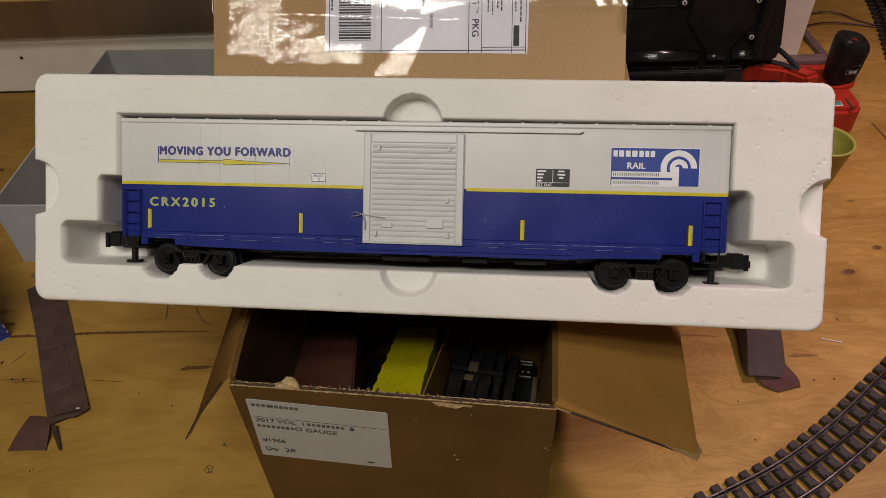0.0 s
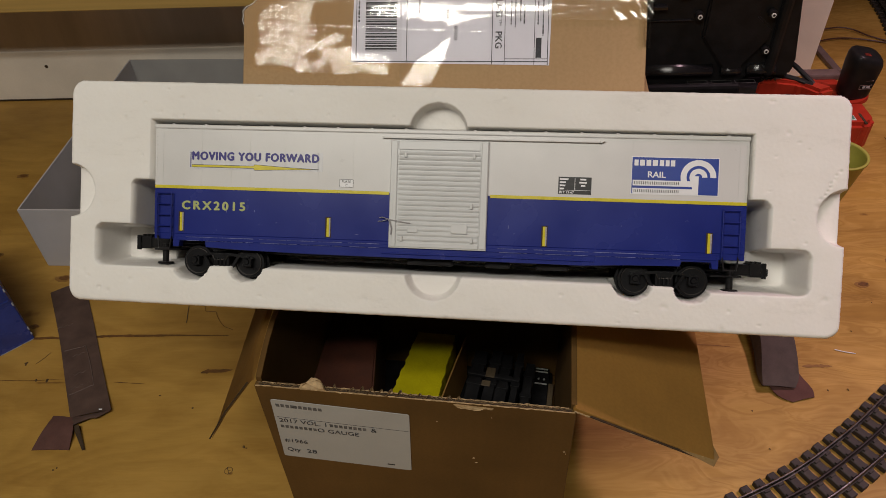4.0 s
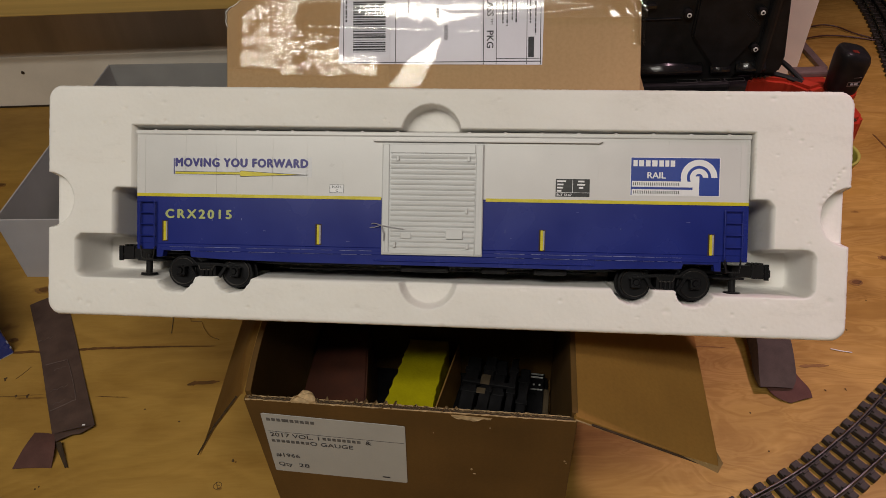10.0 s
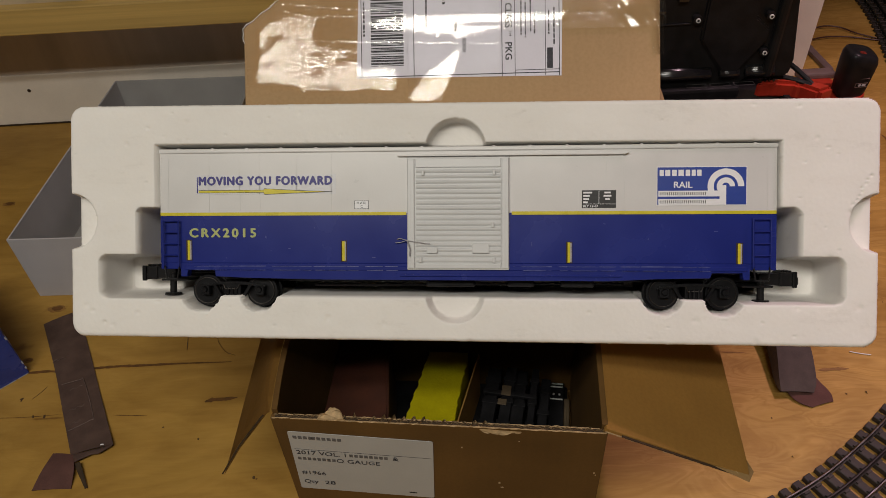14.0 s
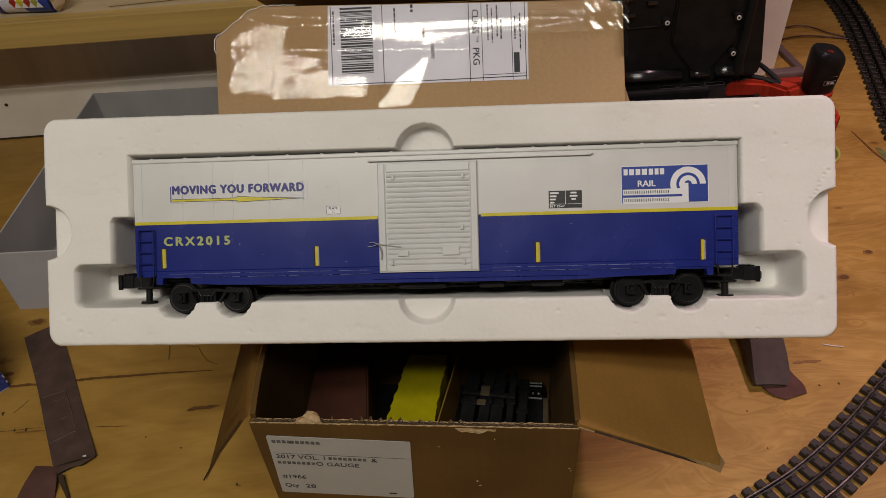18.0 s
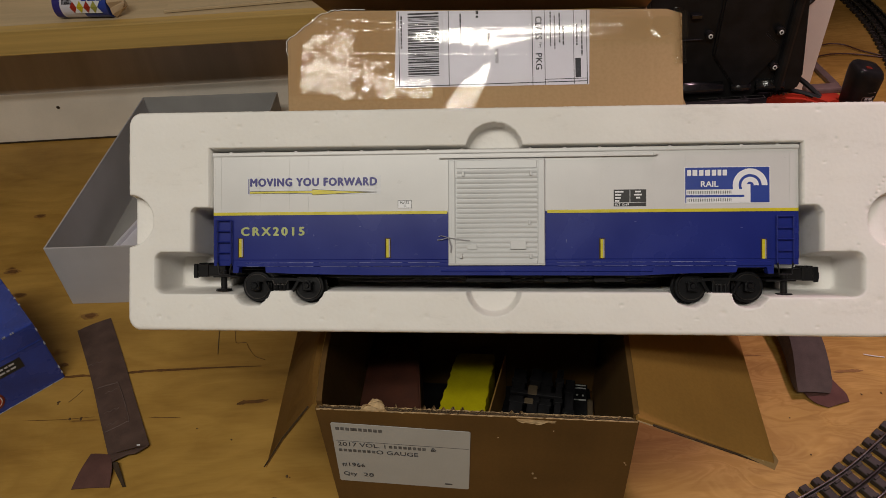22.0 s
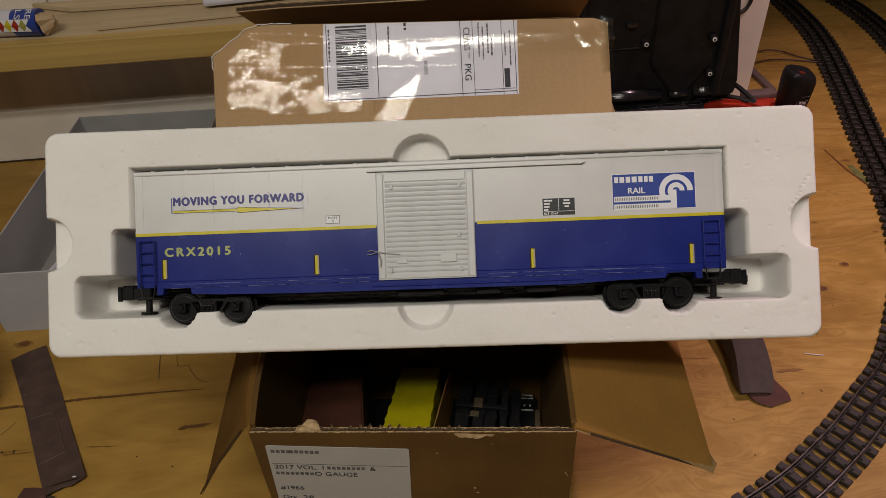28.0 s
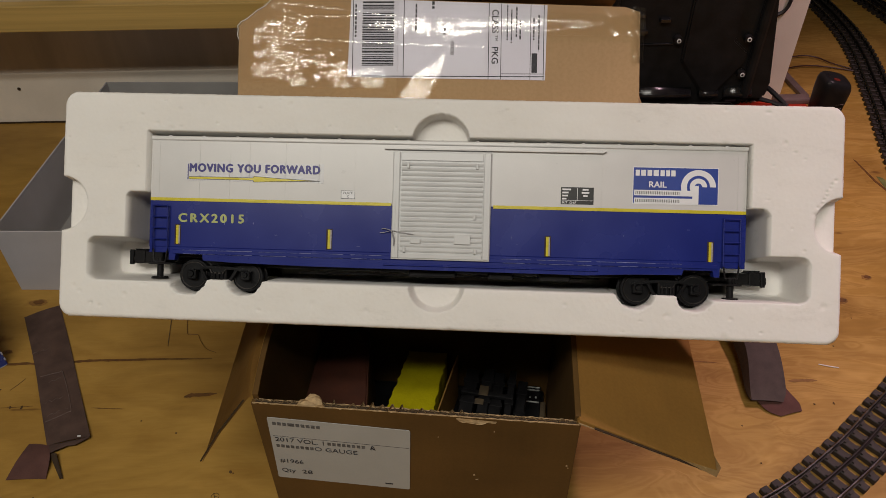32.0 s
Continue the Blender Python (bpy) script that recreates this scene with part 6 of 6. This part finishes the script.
wire("copper_wire", "thin stiff wire standing on the bench", [(-0.2975, 0.5085, 0.0008), (-0.3005, 0.527, 0.0010), (-0.3033, 0.5456, 0.0012), (-0.306, 0.565, 0.0012)], 0.0003, "clip_tan")


# ---- track ----
def track(name, centre, label):
    t = thing(name, label, "toy track", group="curved tracks")
    pts = catmull([(x, y, 0) for x, y in centre], 60)
    for off, mt, nm in ((-0.0160, "rail_steel", "rail"), (0.0, "rail_black", "centre_rail"), (0.0160, "rail_steel", "rail")):
        bm = bmesh.new()
        prof = [(-0.0018, 0.0062), (0.0018, 0.0062), (0.0018, 0.0070), (0.0006, 0.0074), (0.0006, 0.0098), (0.0011, 0.0102), (0.0011, 0.0111), (0.0005, 0.0118), (-0.0005, 0.0118), (-0.0011, 0.0111), (-0.0011, 0.0102), (-0.0006, 0.0098), (-0.0006, 0.0074), (-0.0018, 0.0070)]
        rings = []
        for i, p in enumerate(pts[::3]):
            q0, q1 = pts[max(0, i * 3 - 3)], pts[min(len(pts) - 1, i * 3 + 3)]
            s = Vector((q1.y - q0.y, q0.x - q1.x, 0)).normalized()
            rings.append([bm.verts.new(p + s * (off + a) + Vector((0, 0, z))) for a, z in prof])
        for r0, r1 in zip(rings, rings[1:]):
            for k in range(len(prof)):
                bm.faces.new((r0[k], r0[(k + 1) % len(prof)], r1[(k + 1) % len(prof)], r1[k]))
        part(nm, bm, mt, t)
    tie = block(-0.0255, -0.0040, 0, 0.0255, 0.0040, 0.0060, 0.0006, seg=1)
    for off in (-0.016, 0.0, 0.016):
        for s in (-1, 1):
            block(off + s * 0.0030 - 0.0010, -0.0028, 0.0058, off + s * 0.0030 + 0.0010, 0.0028, 0.0078, bm=tie)
    me = mesh_of("tie", tie)
    me.materials.append(MATS["tie_plastic"])
    gone, step, last = 0.0, 0.01525, pts[0]
    for i in range(1, len(pts) - 1):
        gone += (pts[i] - last).length
        last = pts[i]
        if gone >= step:
            gone -= step
            d = pts[i + 1] - pts[i - 1]
            ob = new("tie", me)
            ob.parent = t
            ob.matrix_local = Matrix.Translation(pts[i]) @ pose(0, 0, 0, 0, 0, math.degrees(math.atan2(d.y, d.x)) - 90)
    return t


track("curved_track", [(0.02, 0.215), (0.148, 0.245), (0.277, 0.297), (0.352, 0.342), (0.407, 0.384), (0.458, 0.426), (0.505, 0.484), (0.557, 0.563), (0.594, 0.644), (0.628, 0.745), (0.655, 0.842), (0.703, 1.003), (0.750, 1.187), (0.764, 1.353), (0.755, 1.56), (0.70, 1.85)],
      "three-rail black-tied toy train track curving across the bench")
track("curved_track", [(0.76, 0.80), (0.83, 0.97), (0.868, 1.16), (0.876, 1.273), (0.868, 1.37), (0.84, 1.6), (0.78, 1.85)], "second three-rail toy track beside the first")

# ---- pencil marks and specks on the bench ----
marks = tagged(new("bench_marks"), "dark pencil marks and specks on the plywood", "marks", kind="stuff")
grain = [(-0.60, 0.494, 0), (-0.52, 0.491, 0), (-0.4589, 0.4885, 0), (-0.4392, 0.4892, 0), (-0.4149, 0.4869, 0), (-0.3926, 0.4897, 0), (-0.3666, 0.491, 0), (-0.3403, 0.4907, 0), (-0.2994, 0.4907, 0), (-0.2467, 0.4895, 0)]


def dark_line(pts, width, mat="grain_brown"):
    """A flat tapering streak in the wood, just proud of it."""
    rows = catmull(pts, 6)
    bm = bmesh.new()
    rng = random.Random(len(rows))
    prev = None
    for k, p in enumerate(rows):
        h = width * (0.55 + 0.45 * rng.random()) * min(1, 0.25 + 4 * min(k, len(rows) - 1 - k) / len(rows))
        pair = (bm.verts.new((p[0], p[1] - h / 2, 0.0004)), bm.verts.new((p[0], p[1] + h / 2, 0.0004)))
        if prev:
            bm.faces.new((prev[0], pair[0], pair[1], prev[1]))
        prev = pair
    return part("grain_line", bm, mat, marks)


dark_line(grain, 0.0042)
dark_line([(-0.352, 0.430, 0), (-0.335, 0.4285, 0), (-0.318, 0.4275, 0)], 0.0012)
dark_line([(-0.480, 0.4335, 0), (-0.44, 0.4325, 0), (-0.405, 0.4340, 0)], 0.0009)
dark_line([(-0.2640, 0.4405, 0), (-0.2560, 0.4425, 0), (-0.2450, 0.4425, 0), (-0.2320, 0.4438, 0)], 0.0062, "grain_brown")
dark_line([(0.3405, 0.4417, 0), (0.355, 0.4420, 0), (0.3700, 0.4416, 0)], 0.0050, "grain_tan")
dark_line([(0.200, 0.4710, 0), (0.2518, 0.4702, 0), (0.2826, 0.4667, 0)], 0.0016, "grain_tan")
KNOTS = [(-0.5644, 0.6219, 0.010, 0.0045), (-0.5915, 0.6664, 0.011, 0.0050), (-0.4633, 0.5796, 0.0105, 0.0055), (-0.4657, 0.5058, 0.006, 0.0035), (0.4436, 0.5531, 0.0085, 0.0050), (0.4895, 0.590, 0.006, 0.0042), (-0.602, 0.781, 0.009, 0.0050)]


def knot(x, y, rx, ry, mat="grain_brown", top=0.0007):
    rng = random.Random(int(1000 * abs(x * y)))
    ring = [(x + rx * rng.uniform(0.8, 1.1) * math.cos(k * math.pi / 9), y + ry * rng.uniform(0.8, 1.1) * math.sin(k * math.pi / 9)) for k in range(18)]
    part("knot", prism(ring, 0.0, top), mat, marks)


for x, y, rx, ry in KNOTS:
    knot(x, y, rx, ry, "grain_tan", 0.0003)
    knot(x + 0.001, y + 0.0003, rx * 0.62, ry * 0.62)
part("stain", prism([(0.5845, 0.833), (0.5870, 0.829), (0.5925, 0.779), (0.6045, 0.729), (0.6010, 0.728), (0.5890, 0.778)], 0.0, 0.0003), "grain_brown", marks)
part("stain", prism([(0.5975, 0.790), (0.6040, 0.786), (0.6090, 0.758), (0.6075, 0.730), (0.6052, 0.728), (0.5960, 0.764)], 0.0, 0.0004), "stain_green", marks)
for pts in ([(-0.4415, 0.4542), (-0.4365, 0.461), (-0.4318, 0.4689)], [(-0.213, 0.331), (-0.210, 0.3335), (-0.2065, 0.332), (-0.2065, 0.3285), (-0.2095, 0.3265), (-0.2125, 0.328), (-0.213, 0.331)], [(-0.2115, 0.3335), (-0.2100, 0.330), (-0.2085, 0.3265)], [(-0.2105, 0.3305), (-0.2075, 0.3302)]):
    part("mark", tube(catmull([(x, y, 0.0002) for x, y in pts], 4), 0.00028, 5), "pencil", marks)
for x, y, r in ((-0.4517, 0.4542, 0.0022), (-0.4322, 0.4329, 0.0016), (-0.42, 0.4328, 0.0022), (-0.2981, 0.4131, 0.0009), (-0.2609, 0.3979, 0.0009), (-0.329, 0.3013, 0.0018), (-0.3724, 0.3312, 0.0011), (-0.370, 0.3335, 0.0008), (-0.2003, 0.3545, 0.0015), (0.3552, 0.4126, 0.0011), (0.3746, 0.4132, 0.0016), (0.2766, 0.39, 0.0009), (0.2804, 0.3492, 0.0012), (0.4428, 0.526, 0.0010), (0.4057, 0.4862, 0.0010)):
    bm = rod((x, y, 0), (x + 0.0003, y, 0.0004), r, 9, r * 0.75)
    rng = random.Random(int(abs(x) * 1e4))
    for v in bm.verts:
        v.co.x += rng.uniform(-0.4, 0.4) * r
        v.co.y += rng.uniform(-0.3, 0.3) * r
    part("speck", bm, "pencil", marks)
cord = catmull([(-0.287, 0.556, 0.001), (-0.285, 0.5428, 0.001), (-0.2807, 0.5256, 0.001), (-0.2747, 0.5240, 0.001), (-0.2687, 0.5233, 0.001), (-0.2641, 0.5147, 0.001), (-0.255, 0.503, 0.001), (-0.244, 0.4975, 0.001)], 6)
tagged(part("thread", tube(cord, 0.00026, 5), "grain_brown"), "fine brown thread curled on the bench", "thread")
